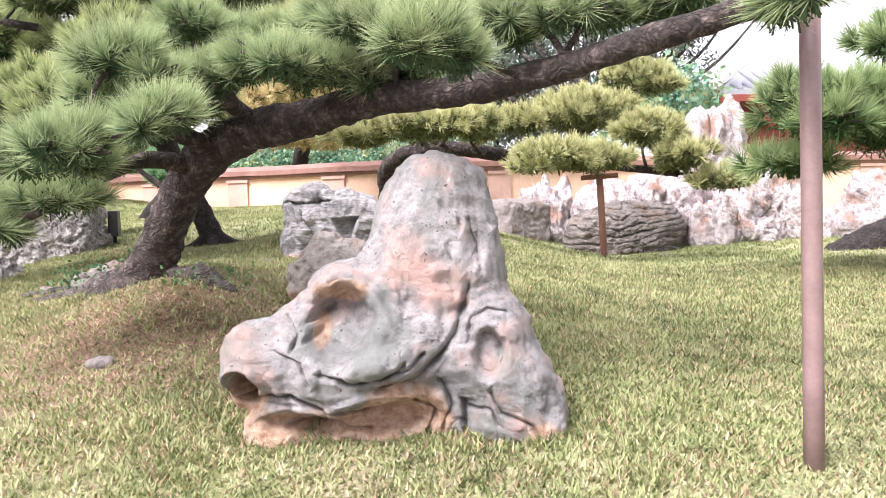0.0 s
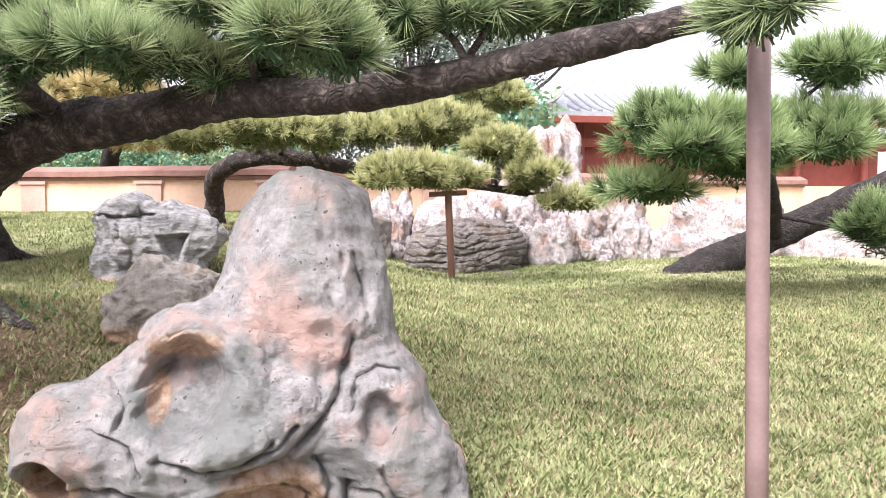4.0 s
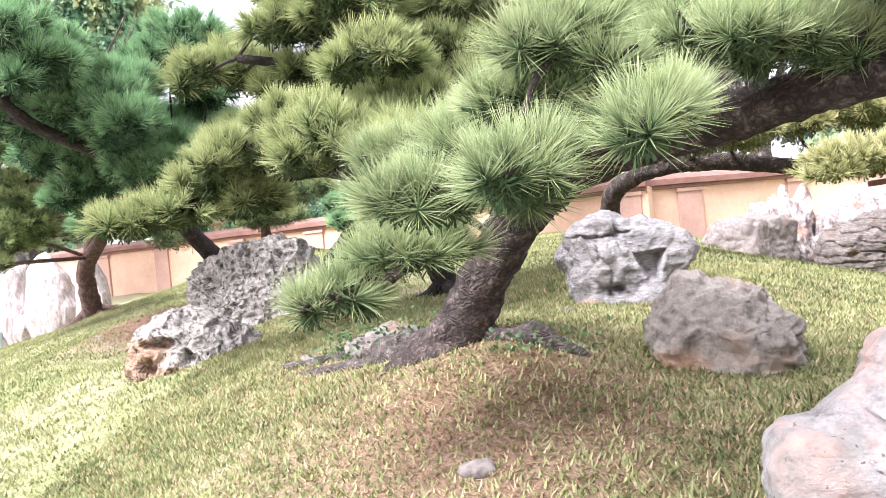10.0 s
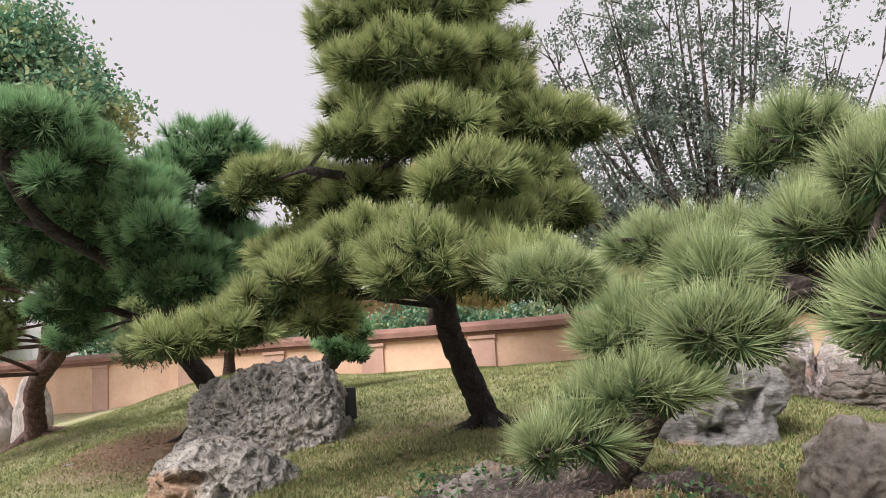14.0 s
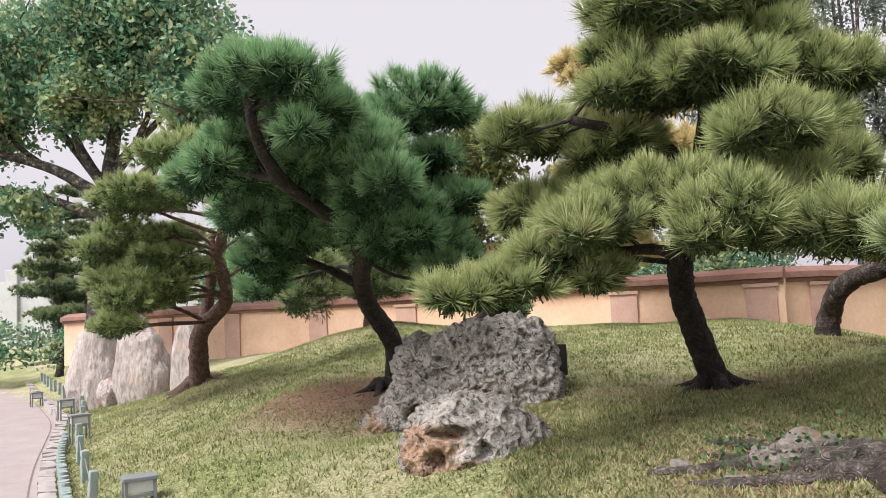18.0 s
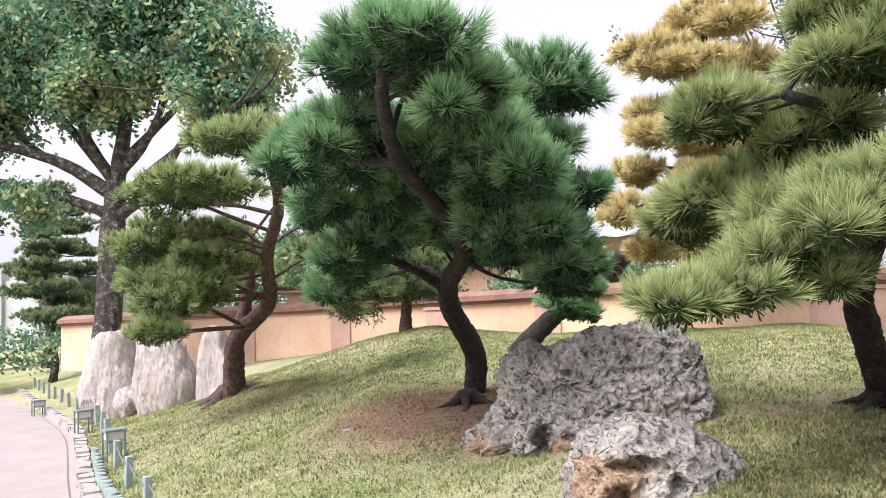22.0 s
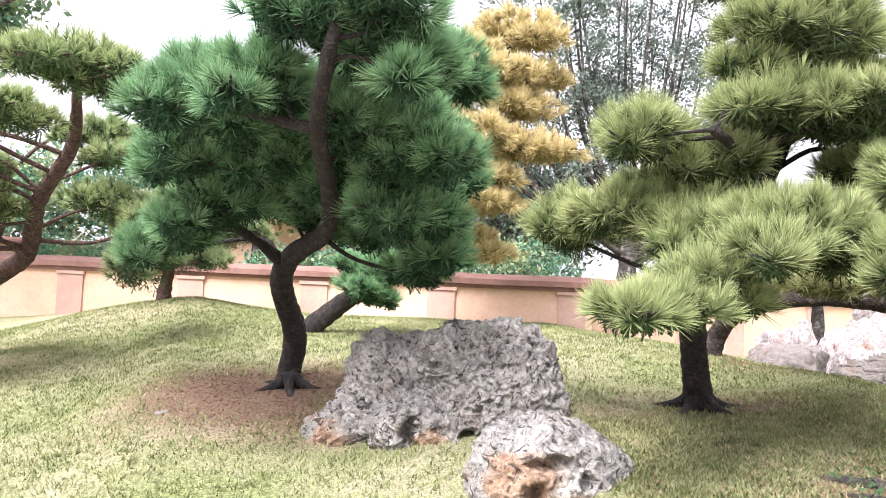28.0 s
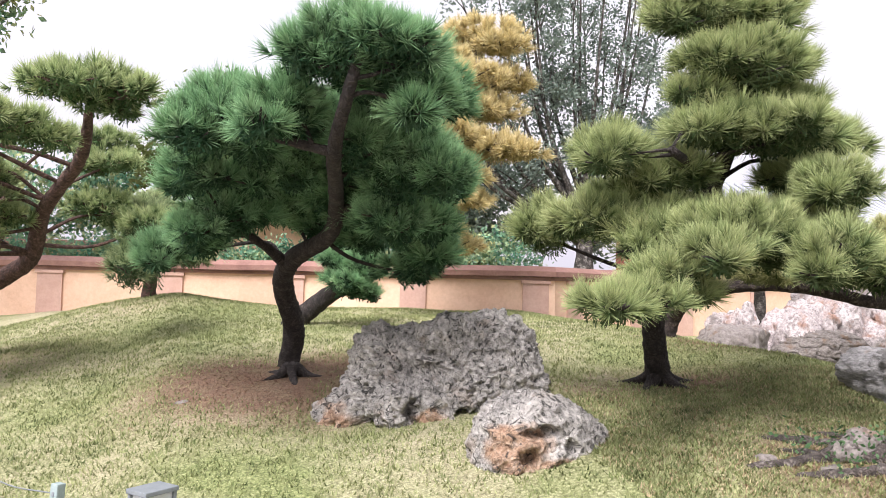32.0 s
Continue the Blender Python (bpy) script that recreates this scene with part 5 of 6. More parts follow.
pine("stooping_pine", "small stooping pine in front of the wall",
     [(-5.7, 13.3, 0.85, 0.2), (-5.52, 13.25, 1.12, 0.15), (-5.2, 13.1, 1.42, 0.13), (-4.9, 12.8, 1.66, 0.1), (-4.78, 12.6, 1.9, 0.05)],
     PADS_S, PINE_BLUE, BARK_DARK, 18, 0.15, 0.11, 30, 0.006, more=2)
pine("slender_pine", "slender pine on the mound before the wall",
     [(-7.72, 15.8, 1.2, 0.15), (-7.7, 15.7, 1.6, 0.1), (-7.6, 15.5, 2.1, 0.08), (-7.5, 15.3, 2.6, 0.05)],
     PADS_W, PINE_GREEN, BARK_RED, 19, 0.16, 0.115, 34, 0.0045, more=2)


# ---- props ----
def rod(name, a, b, r, mat, parent=None, label="", sides=14):
    a, b = np.array(a, float), np.array(b, float)
    v, f = tube([(*a, r), (*((a + b) / 2), r), (*b, r)], sides, 0.0, 2)
    return part(name, raw_mesh(name, v, f), mat, parent, label)


steel_prop = thing("steel_prop", "brown painted steel pole propping the pine limb", "pole")
rod("shaft", (1.2, 3.23, 0.1), (1.2, 3.27, 1.81), 0.034, METAL, steel_prop)
rod("collar", (1.2, 3.23, 0.12), (1.2, 3.23, 0.2), 0.046, METAL, steel_prop)
rod("cradle", (1.12, 3.2, 1.82), (1.28, 3.34, 1.82), 0.026, METAL, steel_prop)
timber_prop = thing("timber_prop", "brown timber post propping a low pine pad", "post")
rod("shaft", (1.39, 9.2, 0.3), (1.34, 9.2, 1.42), 0.038, POST_WOOD, timber_prop)
rod("crosspiece", (1.14, 9.22, 1.4), (1.54, 9.18, 1.42), 0.028, POST_WOOD, timber_prop)


# ---- broadleaf trees ----
def leaf_cloud(blobs, r, count, size, per=26, loose=0.13):
    """Vertices and quads of many small leaves gathered in clumps within ellipsoids."""
    vs = []
    w = np.array([b[3] * b[4] * b[5] for b in blobs])
    for b, k in zip(blobs, (count * w / w.sum()).astype(int)):
        clumps = max(6, k // per)
        d = unit(r.normal(size=(clumps, 3))) * r.uniform(0.45, 1.05, clumps)[:, None]
        c = np.array(b[:3]) + d * np.array(b[3:])
        p = c[r.randint(0, clumps, k)] + r.normal(0, loose * min(b[3:]) + 0.06, (k, 3))
        way = unit(r.normal(size=(k, 3)) + np.array([0, 0, 0.3]))
        turn = unit(np.cross(way, r.normal(size=(k, 3))))
        s = size * r.uniform(0.6, 1.3, k)[:, None]
        vs.append(np.stack([p, p + way * s * 0.5 + turn * s * 0.28, p + way * s, p + way * s * 0.5 - turn * s * 0.28], 1).reshape(-1, 3))
    v = np.vstack(vs)
    return v, np.arange(len(v)).reshape(-1, 4)


def broadleaf(name, label, trunk, limbs, blobs, count, size, leaf, bark, seed):
    r = np.random.RandomState(seed)
    root = thing(name, label, "tree")
    limb("trunk", trunk, bark, root, 14, 0.2, seed)
    for l in limbs:
        limb("limb", l, bark, root, 8, 0.15, seed)
        end = np.array(l[-1][:3])
        for _ in range(4):
            e = end + r.normal(0, 0.9, 3) + np.array([0, 0, 0.5])
            limb("twig", [(*end, l[-1][3]), (*((end + e) / 2 + r.normal(0, 0.15, 3)), l[-1][3] * 0.7), (*e, 0.012)], bark, root, 5, 0.1, seed)
    v, f = leaf_cloud(blobs, r, count, size, 150, 0.17)
    part("crown", raw_mesh("crown", v, f), leaf, root)
    return root


broadleaf("camphor_tree", "tall broadleaf tree with a mottled trunk and russet young leaves",
          [(-14.3, 17.0, 0.2, 0.38), (-14.25, 17.0, 1.2, 0.28), (-14.1, 17.0, 3.6, 0.25), (-14.0, 17.0, 4.7, 0.2)],
          [[(-14.0, 17.0, 4.4, 0.16), (-15.2, 16.6, 5.2, 0.11), (-17.0, 16.0, 5.7, 0.06)], [(-14.0, 17.0, 4.6, 0.17), (-13.7, 17.0, 6.4, 0.12), (-13.2, 16.8, 8.2, 0.07)],
           [(-14.0, 17.0, 4.3, 0.14), (-12.8, 16.6, 4.9, 0.09), (-11.3, 16.0, 5.6, 0.05)], [(-14.0, 17.0, 4.7, 0.12), (-15.4, 17.3, 6.2, 0.08), (-16.5, 17.3, 7.6, 0.05)], [(-14.0, 17.0, 5.0, 0.1), (-12.6, 17.0, 6.2, 0.07), (-11.6, 16.8, 7.0, 0.04)],
           [(-14.05, 17.0, 3.9, 0.14), (-13.0, 16.7, 4.5, 0.1), (-11.9, 16.3, 5.6, 0.06), (-11.0, 16.2, 6.4, 0.03)], [(-14.1, 17.0, 4.0, 0.13), (-15.0, 16.7, 4.4, 0.1), (-16.4, 16.4, 4.8, 0.07), (-18.0, 16.0, 4.9, 0.03)],
           [(-14.0, 17.0, 4.6, 0.12), (-14.6, 16.8, 5.8, 0.09), (-14.9, 16.8, 7.4, 0.05)], [(-14.0, 17.0, 4.8, 0.11), (-13.1, 16.6, 5.4, 0.08), (-12.4, 16.5, 6.6, 0.04)], [(-14.0, 17.0, 4.5, 0.1), (-15.6, 16.8, 5.4, 0.07), (-16.8, 16.6, 6.6, 0.04)]],
          [(-13.3, 17.0, 8.2, 1.9, 1.7, 1.3), (-11.4, 16.5, 6.9, 1.3, 1.2, 1.0), (-15.8, 17.0, 7.6, 1.7, 1.5, 1.2), (-17.2, 16.5, 6.2, 1.3, 1.2, 0.9), (-11.2, 16.2, 5.8, 0.9, 0.9, 0.6), (-14.2, 16.5, 6.6, 1.4, 1.2, 0.7), (-16.0, 16.5, 4.2, 1.0, 0.9, 0.4)],
          95000, 0.14, LEAF_GREEN, BARK_SPOT, 31)
def airy_tree(name, label, x, y, fork, reach, height, count, leaf, bark, seed):
    """A tree of many thin, steep branches, each with small clumps of leaves along its upper part."""
    r = np.random.RandomState(seed)
    root = thing(name, label, "tree")
    limb("trunk", [(x, y, 0.3, 0.3), (x, y, fork * 0.6, 0.24), (x, y, fork + 0.6, 0.16)], bark, root, 14, 0.2, seed)
    leaves = []
    for k in range(count):
        u = -1 + 2 * (k + r.uniform(0.1, 0.9)) / count
        base = np.array([x + 0.1 * u, y, fork - 0.7 * abs(u) + r.uniform(-0.5, 0.6)])
        top = np.array([x + u * reach * r.uniform(0.8, 1.1), y + r.uniform(-1.3, 1.3), fork + (height - fork) * (1 - 0.5 * abs(u) ** 1.6) * r.uniform(0.6, 1.05)])
        mid = base * 0.55 + top * 0.45 + np.array([0.16 * u * reach, 0, -0.25])
        limb("limb", [(*base, 0.085), (*mid, 0.045), (*top, 0.012)], bark, root, 7, 0.12, seed + k)
        for s in range(9):
            w = r.uniform(0.25, 1.0)
            at = (1 - w) * (1 - w) * base + 2 * w * (1 - w) * mid + w * w * top
            side = at + r.normal(0, 0.42, 3) + np.array([0, 0, 0.35])
            if s < 5:
                limb("twig", [(*at, 0.022), (*((at + side) / 2 + r.normal(0, 0.06, 3)), 0.014), (*side, 0.007)], bark, root, 4, 0.0, seed)
            leaves.append((*side, 0.34, 0.3, 0.36))
    v, f = leaf_cloud(leaves, r, count * 1150, 0.1)
    part("crown", raw_mesh("crown", v, f), leaf, root)
    return root


airy_tree("grey_tree", "loose grey-green tree with many thin upright branches behind the wall", 2.3, 19.4, 3.6, 5.0, 10.6, 34, LEAF_GREY, BARK_SPOT, 32)


# ---- house behind the wall ----
house = thing("garden_house", "low house with grey tiled roof and red timber walls", "house")
part("wall", box_mesh("wall", 6.4, 16.0, 21.0, 25.0, 0.0, 3.6), REDWOOD, house, smooth=False)
bm = bmesh.new()
roof_prof = [(19.9, 3.6), (20.6, 3.8), (21.8, 4.3), (23.0, 4.98), (24.2, 4.3), (25.4, 3.8), (26.1, 3.6)]
ends = [((5.8 + 1.5 * (z - 3.6)), 16.6) for y, z in roof_prof]
lower = [[bm.verts.new((e[k], y, z)) for (y, z), e in zip(roof_prof, ends)] for k in (0, 1)]
upper = [[bm.verts.new((e[k], y, z + 0.14)) for (y, z), e in zip(roof_prof, ends)] for k in (0, 1)]
for a, b in ((lower[0], lower[1]), (upper[1], upper[0])):
    for i in range(6):
        bm.faces.new((a[i], a[i + 1], b[i + 1], b[i]))
for k in (0, 1):
    for i in range(6):
        bm.faces.new((lower[k][i], upper[k][i], upper[k][i + 1], lower[k][i + 1]))
for i in (0, 6):
    bm.faces.new((lower[0][i], lower[1][i], upper[1][i], upper[0][i]))
bmesh.ops.recalc_face_normals(bm, faces=bm.faces[:])
part("roof", bm_mesh("roof", bm), TILE, house, smooth=False)
for k in range(36):
    x = 6.0 + 0.3 * k
    rib = [(x, y, z + 0.17, 0.06) for y, z in roof_prof[:4] if x > 5.8 + 1.5 * (z - 3.6)]
    if len(rib) < 2:
        continue
    limb("roof_rib", rib, TILE, house, 6, 0.0)
part("eave_board", box_mesh("eave_board", 5.8, 16.6, 19.86, 19.94, 3.45, 3.62), REDWOOD, house, smooth=False)

for k in range(5):
    x = 7.0 + 2.1 * k
    rod("column", (x, 20.8, 0.3), (x, 20.8, 3.5), 0.1, REDWOOD, house)
part("plinth", box_mesh("plinth", 6.3, 16.1, 20.6, 21.1, 0.0, 1.9), PLASTER, house, smooth=False)
part("lintel", box_mesh("lintel", 6.3, 16.1, 20.7, 20.95, 2.9, 3.15), REDWOOD, house, smooth=False)

pavilion = thing("pavilion", "grey roofed pavilion half hidden behind the pines", "house")
bm = bmesh.new()
rows = [[bm.verts.new((x0 + (x1 - x0) * k / 20, y, z + 0.05 * (k % 2))) for k in range(21)] for x0, x1, y, z in ((-9.0, -2.0, 23.2, 3.5), (-8.0, -3.0, 25.0, 4.7), (-9.0, -2.0, 26.8, 3.5))]
for a, b in zip(rows, rows[1:]):
    for k in range(20):
        bm.faces.new((a[k], a[k + 1], b[k + 1], b[k]))
part("roof", bm_mesh("roof", bm), TILE, pavilion, smooth=False)
part("wall", box_mesh("wall", -8.3, -2.7, 23.9, 26.2, 0.3, 3.55), PLASTER, pavilion, smooth=False)
gate = thing("gate_house", "small peach building with a window beyond the wall", "house")
part("wall", box_mesh("wall", -12.4, -9.6, 22.6, 24.5, 0.3, 2.4), PLASTER, gate, smooth=False)
part("roof", box_mesh("roof", -12.7, -9.3, 22.3, 24.8, 2.4, 2.55, 0.05), COPING, gate, smooth=False)
part("window", box_mesh("window", -11.0, -10.5, 22.56, 22.62, 2.1, 2.35), LAMP_WHITE, gate, smooth=False)


# ---- path furniture ----
def path_light(x, y, turn, sunk=0.0):
    """A low lantern: a box with a lid on four short legs."""
    z = gz(x, y) - sunk
    root = thing("path_light", "low grey metal path light with a flat lid", "lamp", "path lights")
    root.matrix_basis = pose(x, y, z, 0, 0, turn)
    part("lid", box_mesh("lid", -0.125, 0.125, -0.1, 0.1, 0.40, 0.43, 0.006), LAMP_GREY, root, smooth=False)
    part("diffuser", box_mesh("diffuser", -0.095, 0.095, -0.07, 0.07, 0.31, 0.398, 0.005), LAMP_WHITE, root, "frosted pale diffuser", smooth=False)
    for sx in (-1, 1):
        for sy in (-1, 1):
            part("leg", box_mesh("leg", sx * 0.104 - 0.011, sx * 0.104 + 0.011, sy * 0.08 - 0.011, sy * 0.08 + 0.011, -0.1, 0.4, 0.002), LAMP_GREY, root, smooth=False)
    part("rail", box_mesh("rail", -0.092, 0.092, -0.088, -0.073, 0.28, 0.305, 0.002), LAMP_GREY, root, smooth=False)
    return root


for x, y, turn, sunk in ((-7.12, 7.12, 40, 0.2), (-10.3, 10.85, 50, 0.07), (-12.45, 13.5, 52, 0.04), (-16.0, 17.3, 52, 0.04)):
    path_light(x, y, turn, sunk)

post_line = edge_points(-20.5, -6.4, 1.25)
tops = []
first = None
for i, (x, y) in enumerate(post_line[:-1]):
    dx, dy = post_line[i + 1] - post_line[i]
    l = math.hypot(dx, dy)
    px, py = x - dy / l * 0.32, y + dx / l * 0.32
    z = gz(px, py)
    if first is None:
        first = thing("edging_post", "short grey-green square post at the lawn's edge", "post", "edging posts")
        part("shaft", box_mesh("shaft", -0.033, 0.033, -0.033, 0.033, -0.1, 0.3, 0.009), TEAL, first, smooth=False)
        part("ring", box_mesh("ring", -0.038, 0.038, -0.01, 0.01, 0.22, 0.25, 0.003), LAMP_GREY, first, smooth=False)
        first.matrix_basis = pose(px, py, z, 0, 0, 48)
    else:
        copy_thing(first, pose(px, py, z, rng.uniform(-3, 3), rng.uniform(-3, 3), 48))
    tops.append((px, py, z + 0.235))
wire = []
for a, b in zip(tops, tops[1:]):
    wire += [(*a, 0.005), ((a[0] + b[0]) / 2, (a[1] + b[1]) / 2, (a[2] + b[2]) / 2 - 0.05, 0.005)]
wire.append((*tops[-1], 0.005))
tagged(limb("wire", wire, LAMP_GREY, None, 5, 0.0), "thin grey wire strung between the edging posts", "wire")

edging = thing("lawn_edging", "row of small upright posts edging the lawn", "edging", kind="structure")
stub_bm = bmesh.new()
bmesh.ops.create_cone(stub_bm, cap_ends=True, segments=10, radius1=0.05, radius2=0.046, depth=0.3)
stub = bm_mesh("edging_stub", stub_bm)
stub.materials.append(TEAL)
stub_line = edge_points(-11.0, -5.5, 0.115)
for i, (x, y) in enumerate(stub_line[:-1]):
    dx, dy = (stub_line[i + 1] - stub_line[i]) / 0.115
    ob = new("edging_stub", stub)
    ob.parent = edging
    ob.matrix_basis = pose(x - dy * 0.14, y + dx * 0.14, -0.02 + rng.uniform(-0.02, 0.02), rng.uniform(-3, 3), 0, 0)

floodlight = thing("floodlight", "small black garden floodlight beside the big rock", "lamp")
zf = gz(-3.95, 8.76)
floodlight.matrix_basis = pose(-3.95, 8.76, zf, 0, 0, 15)
part("housing", box_mesh("housing", -0.05, 0.05, -0.09, 0.09, 0.08, 0.36, 0.012), BLACK, floodlight, smooth=False)
part("bracket", box_mesh("bracket", -0.02, 0.02, -0.02, 0.02, -0.05, 0.1, 0.004), BLACK, floodlight, smooth=False)


# ---- roots and loose stones ----
ROOTS = (((-2.08, 5.42), (-2.5, 5.74), (-2.9, 6.02), (-3.4, 6.14), 0.09), ((-2.05, 5.45), (-2.42, 5.88), (-2.74, 6.22), (-3.02, 6.5), 0.075), ((-2.1, 5.38), (-2.5, 5.58), (-2.84, 5.74), (-3.2, 5.95), 0.07),
         ((-1.98, 5.38), (-1.72, 5.28), (-1.55, 5.2), (-1.42, 5.16), 0.07), ((-2.05, 5.45), (-2.34, 5.84), (-2.5, 6.14), (-2.6, 6.4), 0.06), ((-2.1, 5.4), (-2.45, 5.68), (-2.72, 5.92), (-3.05, 6.28), 0.085))
for k, (a, b, c, d, w) in enumerate(ROOTS):
    pts = [(*q, gz(*q) + lift * w, w * s) for q, lift, s in ((a, 0.5, 1.0), (b, 0.25, 0.95), (c, 0.1, 0.8), (d, -0.3, 0.5))]
    limb("root", [(x, y, z - 0.2 * r, 0.85 * r) for x, y, z, r in pts], ROOT_GREY, bpy.data.objects["leaning_pine"], 16, 0.5, k * 3.0, "grey weathered root", chunky=True)
for k, (x, y, w) in enumerate(((-2.69, 8.3, 0.2), (-5.96, 10.0, 0.17), (-9.9, 13.2, 0.3))):
    owner = bpy.data.objects[("middle_pine", "dark_pine", "twisted_pine")[k]]
    for a in range(5):
        t = a * 1.25 + k
        pts = [(x + math.cos(t) * u * w, y + math.sin(t) * u * w, gz(x + math.cos(t) * u * w, y + math.sin(t) * u * w) + lift, w * s) for u, lift, s in ((0.2, 0.1, 0.35), (1.0, 0.01, 0.26), (2.0, -0.03, 0.15))]
        limb("root", pts, (BARK_DARK, BARK_DARK, BARK_RED)[k], owner, 10, 0.3, k + a)
rock("root_stone", "grey furrowed stone lying between the pine roots", [(-2.56, 6.02, gz(-2.56, 6.02) + 0.03, 0.2, 0.12, 0.09), (-2.74, 5.98, gz(-2.74, 5.98) + 0.01, 0.16, 0.1, 0.06)], (), ROCK_FLAT, 6, (0.02, 5.0), (0.015, 8.0), seed=63, square=2.4, fine=0.006, pits=0.006, blend=0.05)
for blobs, n in (([(-1.75, 5.15, gz(-1.75, 5.15) + 0.02, 0.22, 0.12, 0.03), (-1.5, 5.2, gz(-1.5, 5.2) + 0.02, 0.16, 0.1, 0.03), (-2.6, 5.95, gz(-2.6, 5.95) + 0.05, 0.3, 0.2, 0.03), (-2.9, 6.15, gz(-2.9, 6.15) + 0.04, 0.2, 0.15, 0.03), (-2.4, 5.85, gz(-2.4, 5.85) + 0.05, 0.12, 0.14, 0.03), (-2.85, 5.75, gz(-2.85, 5.75) + 0.03, 0.22, 0.1, 0.02)], 700),):
    v, f = leaf_cloud(blobs, np.random.RandomState(n), n, 0.035)
    tagged(part("ground_cover", raw_mesh("ground_cover", v, f), IVY), "low dark green leaves at the foot of the pine", "plant", kind="stuff")
for x, y, s, sd in ((-1.85, 4.3, 0.07, 61), (-7.0, 9.35, 0.1, 62), (-2.95, 5.9, 0.1, 64), (-3.2, 6.2, 0.09, 67), (-2.45, 5.7, 0.08, 68), (2.3, 10.4, 0.09, 65), (-1.55, 6.3, 0.07, 66)):
    rock("loose_stone", "small half-buried grey stone in the lawn", [(x, y, gz(x, y) - s * 0.08, s, s * 0.8, s * 0.35)], (), ROCK_FLAT, 4, (0.02, 5.0), seed=sd, cuts=4, group="loose stones")


# ---- distance ----
def cloud_pine(name, label, x, y, base, height, spread, tiers, seed, needles=None):
    """A far clipped pine: a bent trunk with many flat rounded pads in tiers."""
    r = np.random.RandomState(seed)
    pads = []
    for k in range(tiers):
        h = base + height * (0.28 + 0.7 * k / max(1, tiers - 1))
        reach = spread * (1.05 - 0.75 * k / tiers)
        for s in range(3 if k < tiers - 1 else 1):
            a = r.uniform(0, 2 * np.pi)
            w = spread * r.uniform(0.3, 0.45) * (1 - 0.4 * k / tiers)
            far = reach * r.uniform(0.35, 0.75) if k < tiers - 1 else 0
            pads.append((x + math.cos(a) * far, y + math.sin(a) * far, h + r.uniform(-0.15, 0.15), w, w, w * 0.42))
    trunk = [(x, y, base - 0.3, 0.18), (x + 0.15, y, base + height * 0.3, 0.14), (x - 0.1, y, base + height * 0.6, 0.1), (x, y, base + height * 0.95, 0.04)]
    return pine(name, label, trunk, pads, needles or CLOUD_GREEN, BARK_SPOT, seed, 0.16, 0.17, 22, 0.012)


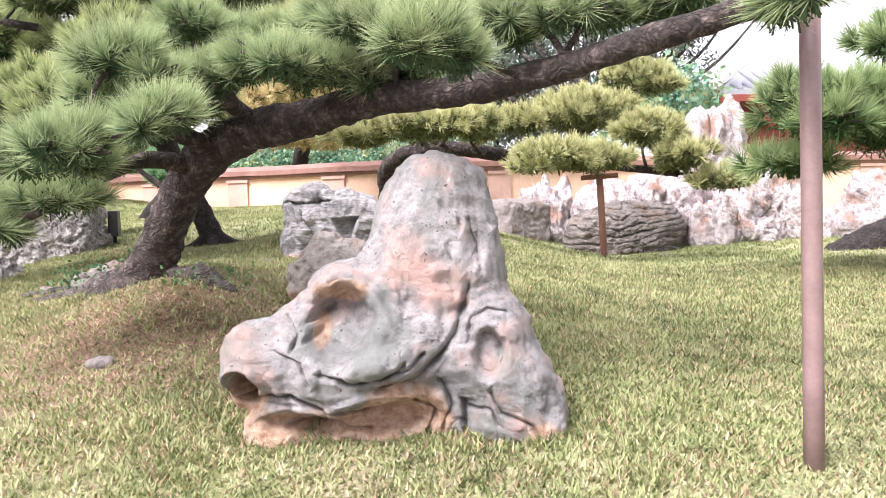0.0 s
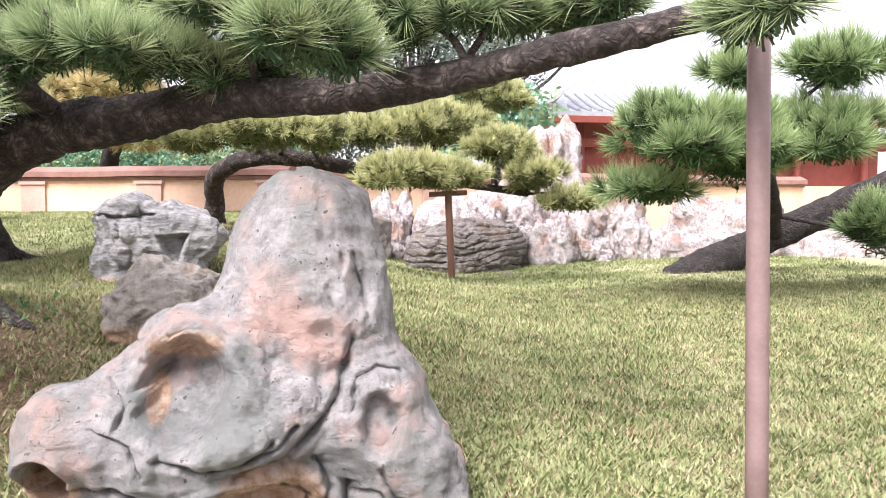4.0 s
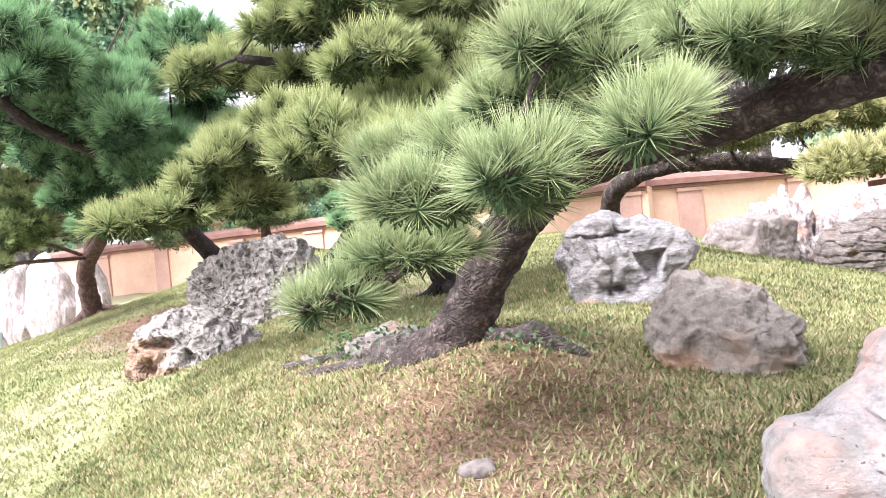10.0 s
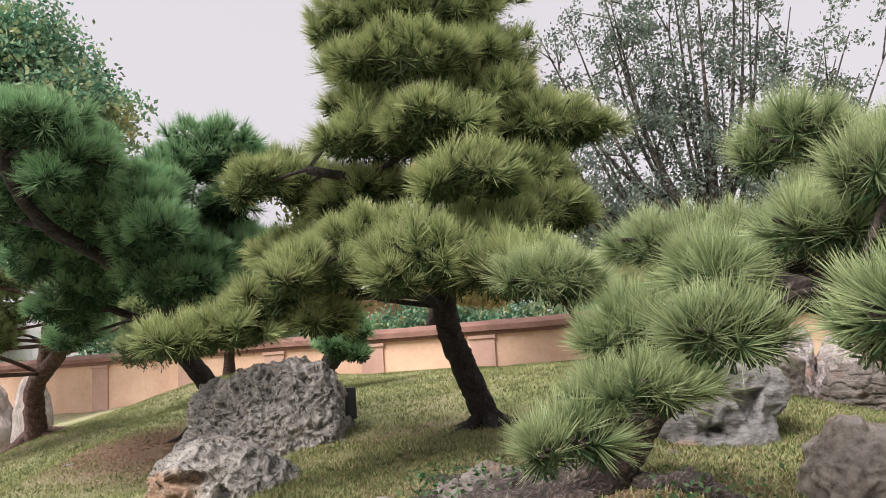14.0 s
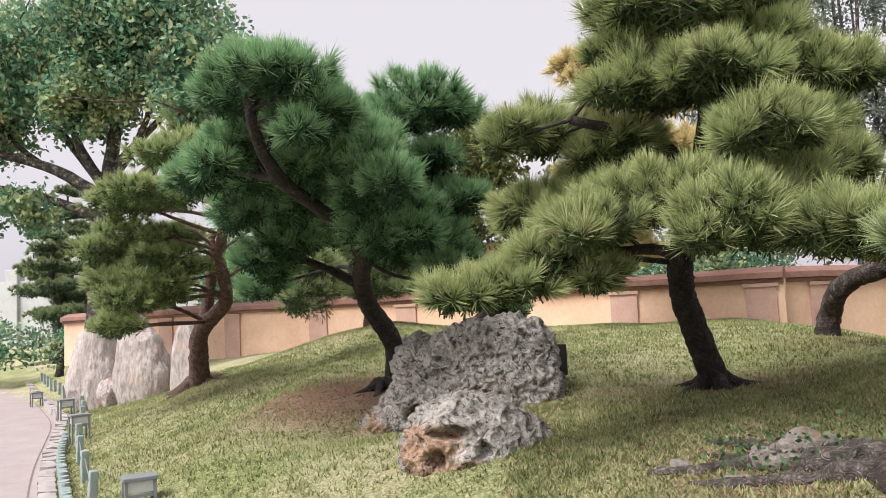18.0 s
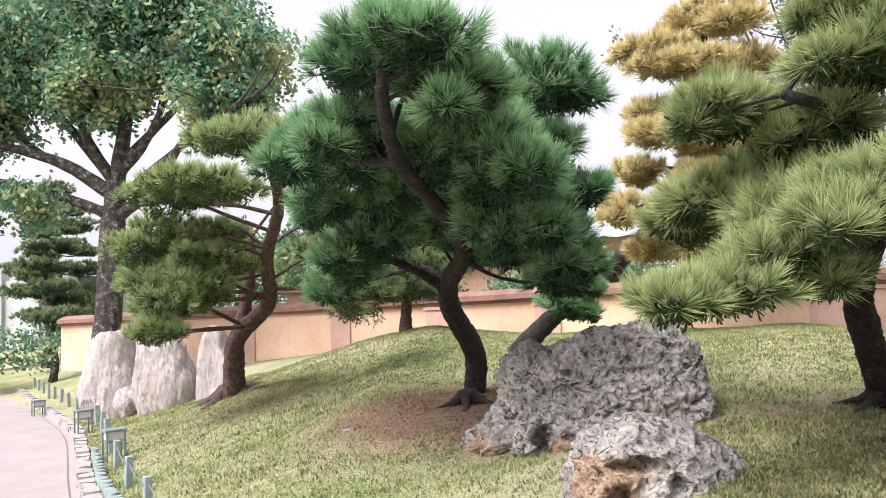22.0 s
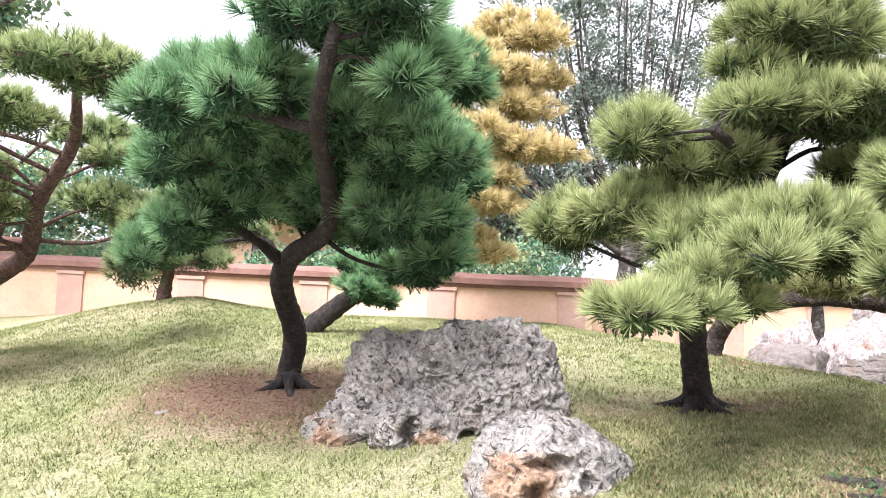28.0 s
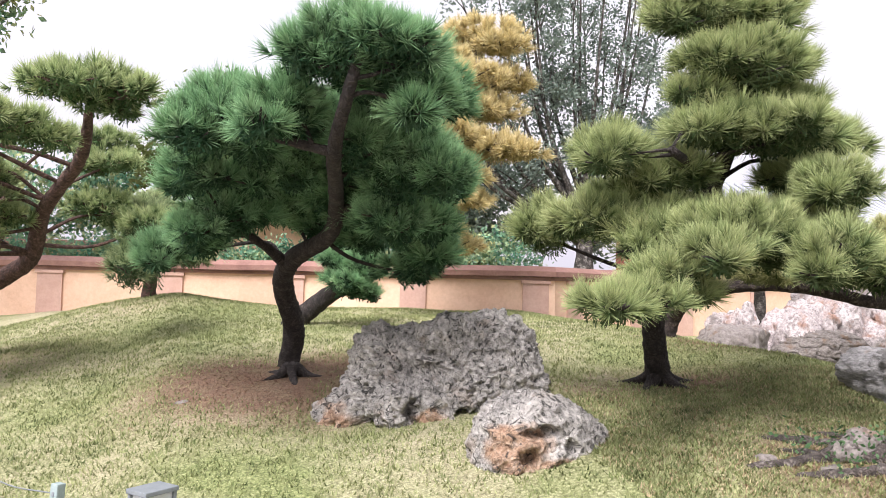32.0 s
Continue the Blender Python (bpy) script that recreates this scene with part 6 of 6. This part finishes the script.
for x, y, base, h, w, n, sd in ((-20.6, 24.0, 0.9, 4.0, 1.7, 6, 71), (-22.6, 27.0, 1.0, 5.0, 1.8, 6, 72), (-18.3, 27.0, 0.8, 4.4, 1.5, 5, 73), (-6.6, 32.0, 1.2, 8.1, 1.8, 7, 74), (-4.6, 33.0, 1.2, 7.1, 1.6, 6, 75), (-24.5, 30.0, 1.5, 6.0, 2.2, 6, 76)):
    cloud_pine("clipped_pine", "far clipped pine with flat rounded tiers of foliage", x, y, base, h, w, n, sd)
for blobs, name, label, leaf, count, size, trunk in (
        ([(-6.7, 20.3, 5.2, 1.2, 0.9, 1.0), (-5.6, 20.3, 5.4, 1.0, 0.9, 0.9), (-6.2, 20.3, 4.0, 1.5, 0.9, 0.9), (-7.6, 20.3, 4.2, 0.9, 0.8, 0.8)], "yellow_tree", "broad yellow-green tree behind the wall", PINE_LIME, 9000, 0.16, (-6.4, 20.5)),
        ([(-1.6, 17.6, 2.2, 1.0, 0.5, 0.5), (-0.6, 17.8, 2.3, 0.9, 0.5, 0.6), (-2.6, 17.6, 2.0, 0.7, 0.4, 0.4)], "shrub", "dark leafy shrub growing over the wall's back", LEAF_GREEN, 6000, 0.1, (-1.4, 17.7)),
        ([(-4.2, 18.5, 2.2, 1.0, 0.4, 0.5), (-5.6, 19.1, 2.1, 0.9, 0.4, 0.4), (-3.2, 18.2, 2.1, 0.6, 0.3, 0.4)], "shrub", "dark leafy shrubs just behind the wall's coping", LEAF_GREEN, 7000, 0.1, (-4.4, 18.7)),
        ([(-8.4, 20.0, 2.2, 1.1, 0.5, 0.45), (-10.2, 20.6, 2.1, 0.9, 0.5, 0.4)], "shrub", "low leafy shrubs behind the far wall", LEAF_GREEN, 5000, 0.11, (-9.0, 20.3)),
        ([(2.6, 13.6, 2.6, 0.7, 0.5, 0.6), (3.4, 13.8, 2.9, 0.6, 0.5, 0.5)], "shrub", "loose leafy shrub behind the pale rocks", LEAF_GREEN, 2500, 0.12, (2.9, 13.8)),
        ([(-17.8, 23.5, 1.4, 1.6, 0.6, 0.7), (-21.5, 23.0, 1.3, 2.4, 0.6, 0.7), (-25.0, 24.0, 1.6, 2.4, 0.8, 1.0)], "hedge", "dark clipped hedge beyond the path", LEAF_GREEN, 9000, 0.14, (-20.0, 23.4)),
        ([(-12.0, 24.5, 3.6, 1.8, 1.0, 1.2), (-9.4, 25.0, 4.0, 1.6, 1.0, 1.2), (-15.0, 26.0, 3.4, 2.0, 1.0, 1.4)], "back_tree", "dark green trees behind the garden wall", LEAF_GREEN, 14000, 0.18, (-12.0, 25.0)),
        ([(-0.5, 22.5, 4.2, 1.8, 1.0, 1.6), (1.2, 22.5, 4.0, 1.8, 1.0, 1.6), (4.0, 22.0, 3.4, 1.4, 0.8, 0.9)], "back_tree", "grey-green tree mass beyond the wall", LEAF_GREY, 12000, 0.16, (0.3, 22.8))):
    root = thing(name, label, "tree" if "tree" in name else "shrub")
    tx, ty = trunk
    limb("trunk", [(tx, ty, 0.2, 0.14), (tx + 0.1, ty, blobs[0][2] * 0.6, 0.1), (tx, ty, blobs[0][2], 0.05)], BARK_SPOT, root, 8, 0.15)
    v, f = leaf_cloud(blobs, np.random.RandomState(len(label)), count, size)
    part("crown", raw_mesh("crown", v, f), leaf, root)

block = thing("balustrade", "pale concrete balustrade far beyond the path", "balustrade")
for k in range(7):
    part("pier", box_mesh("pier", -30.0 + 1.7 * k, -29.4 + 1.7 * k, 31.0, 31.5, 1.0, 4.4, 0.03), CONCRETE, block, smooth=False)
part("panel", box_mesh("panel", -30.0, -19.0, 31.15, 31.35, 1.0, 3.9, 0.02), CONCRETE, block, smooth=False)
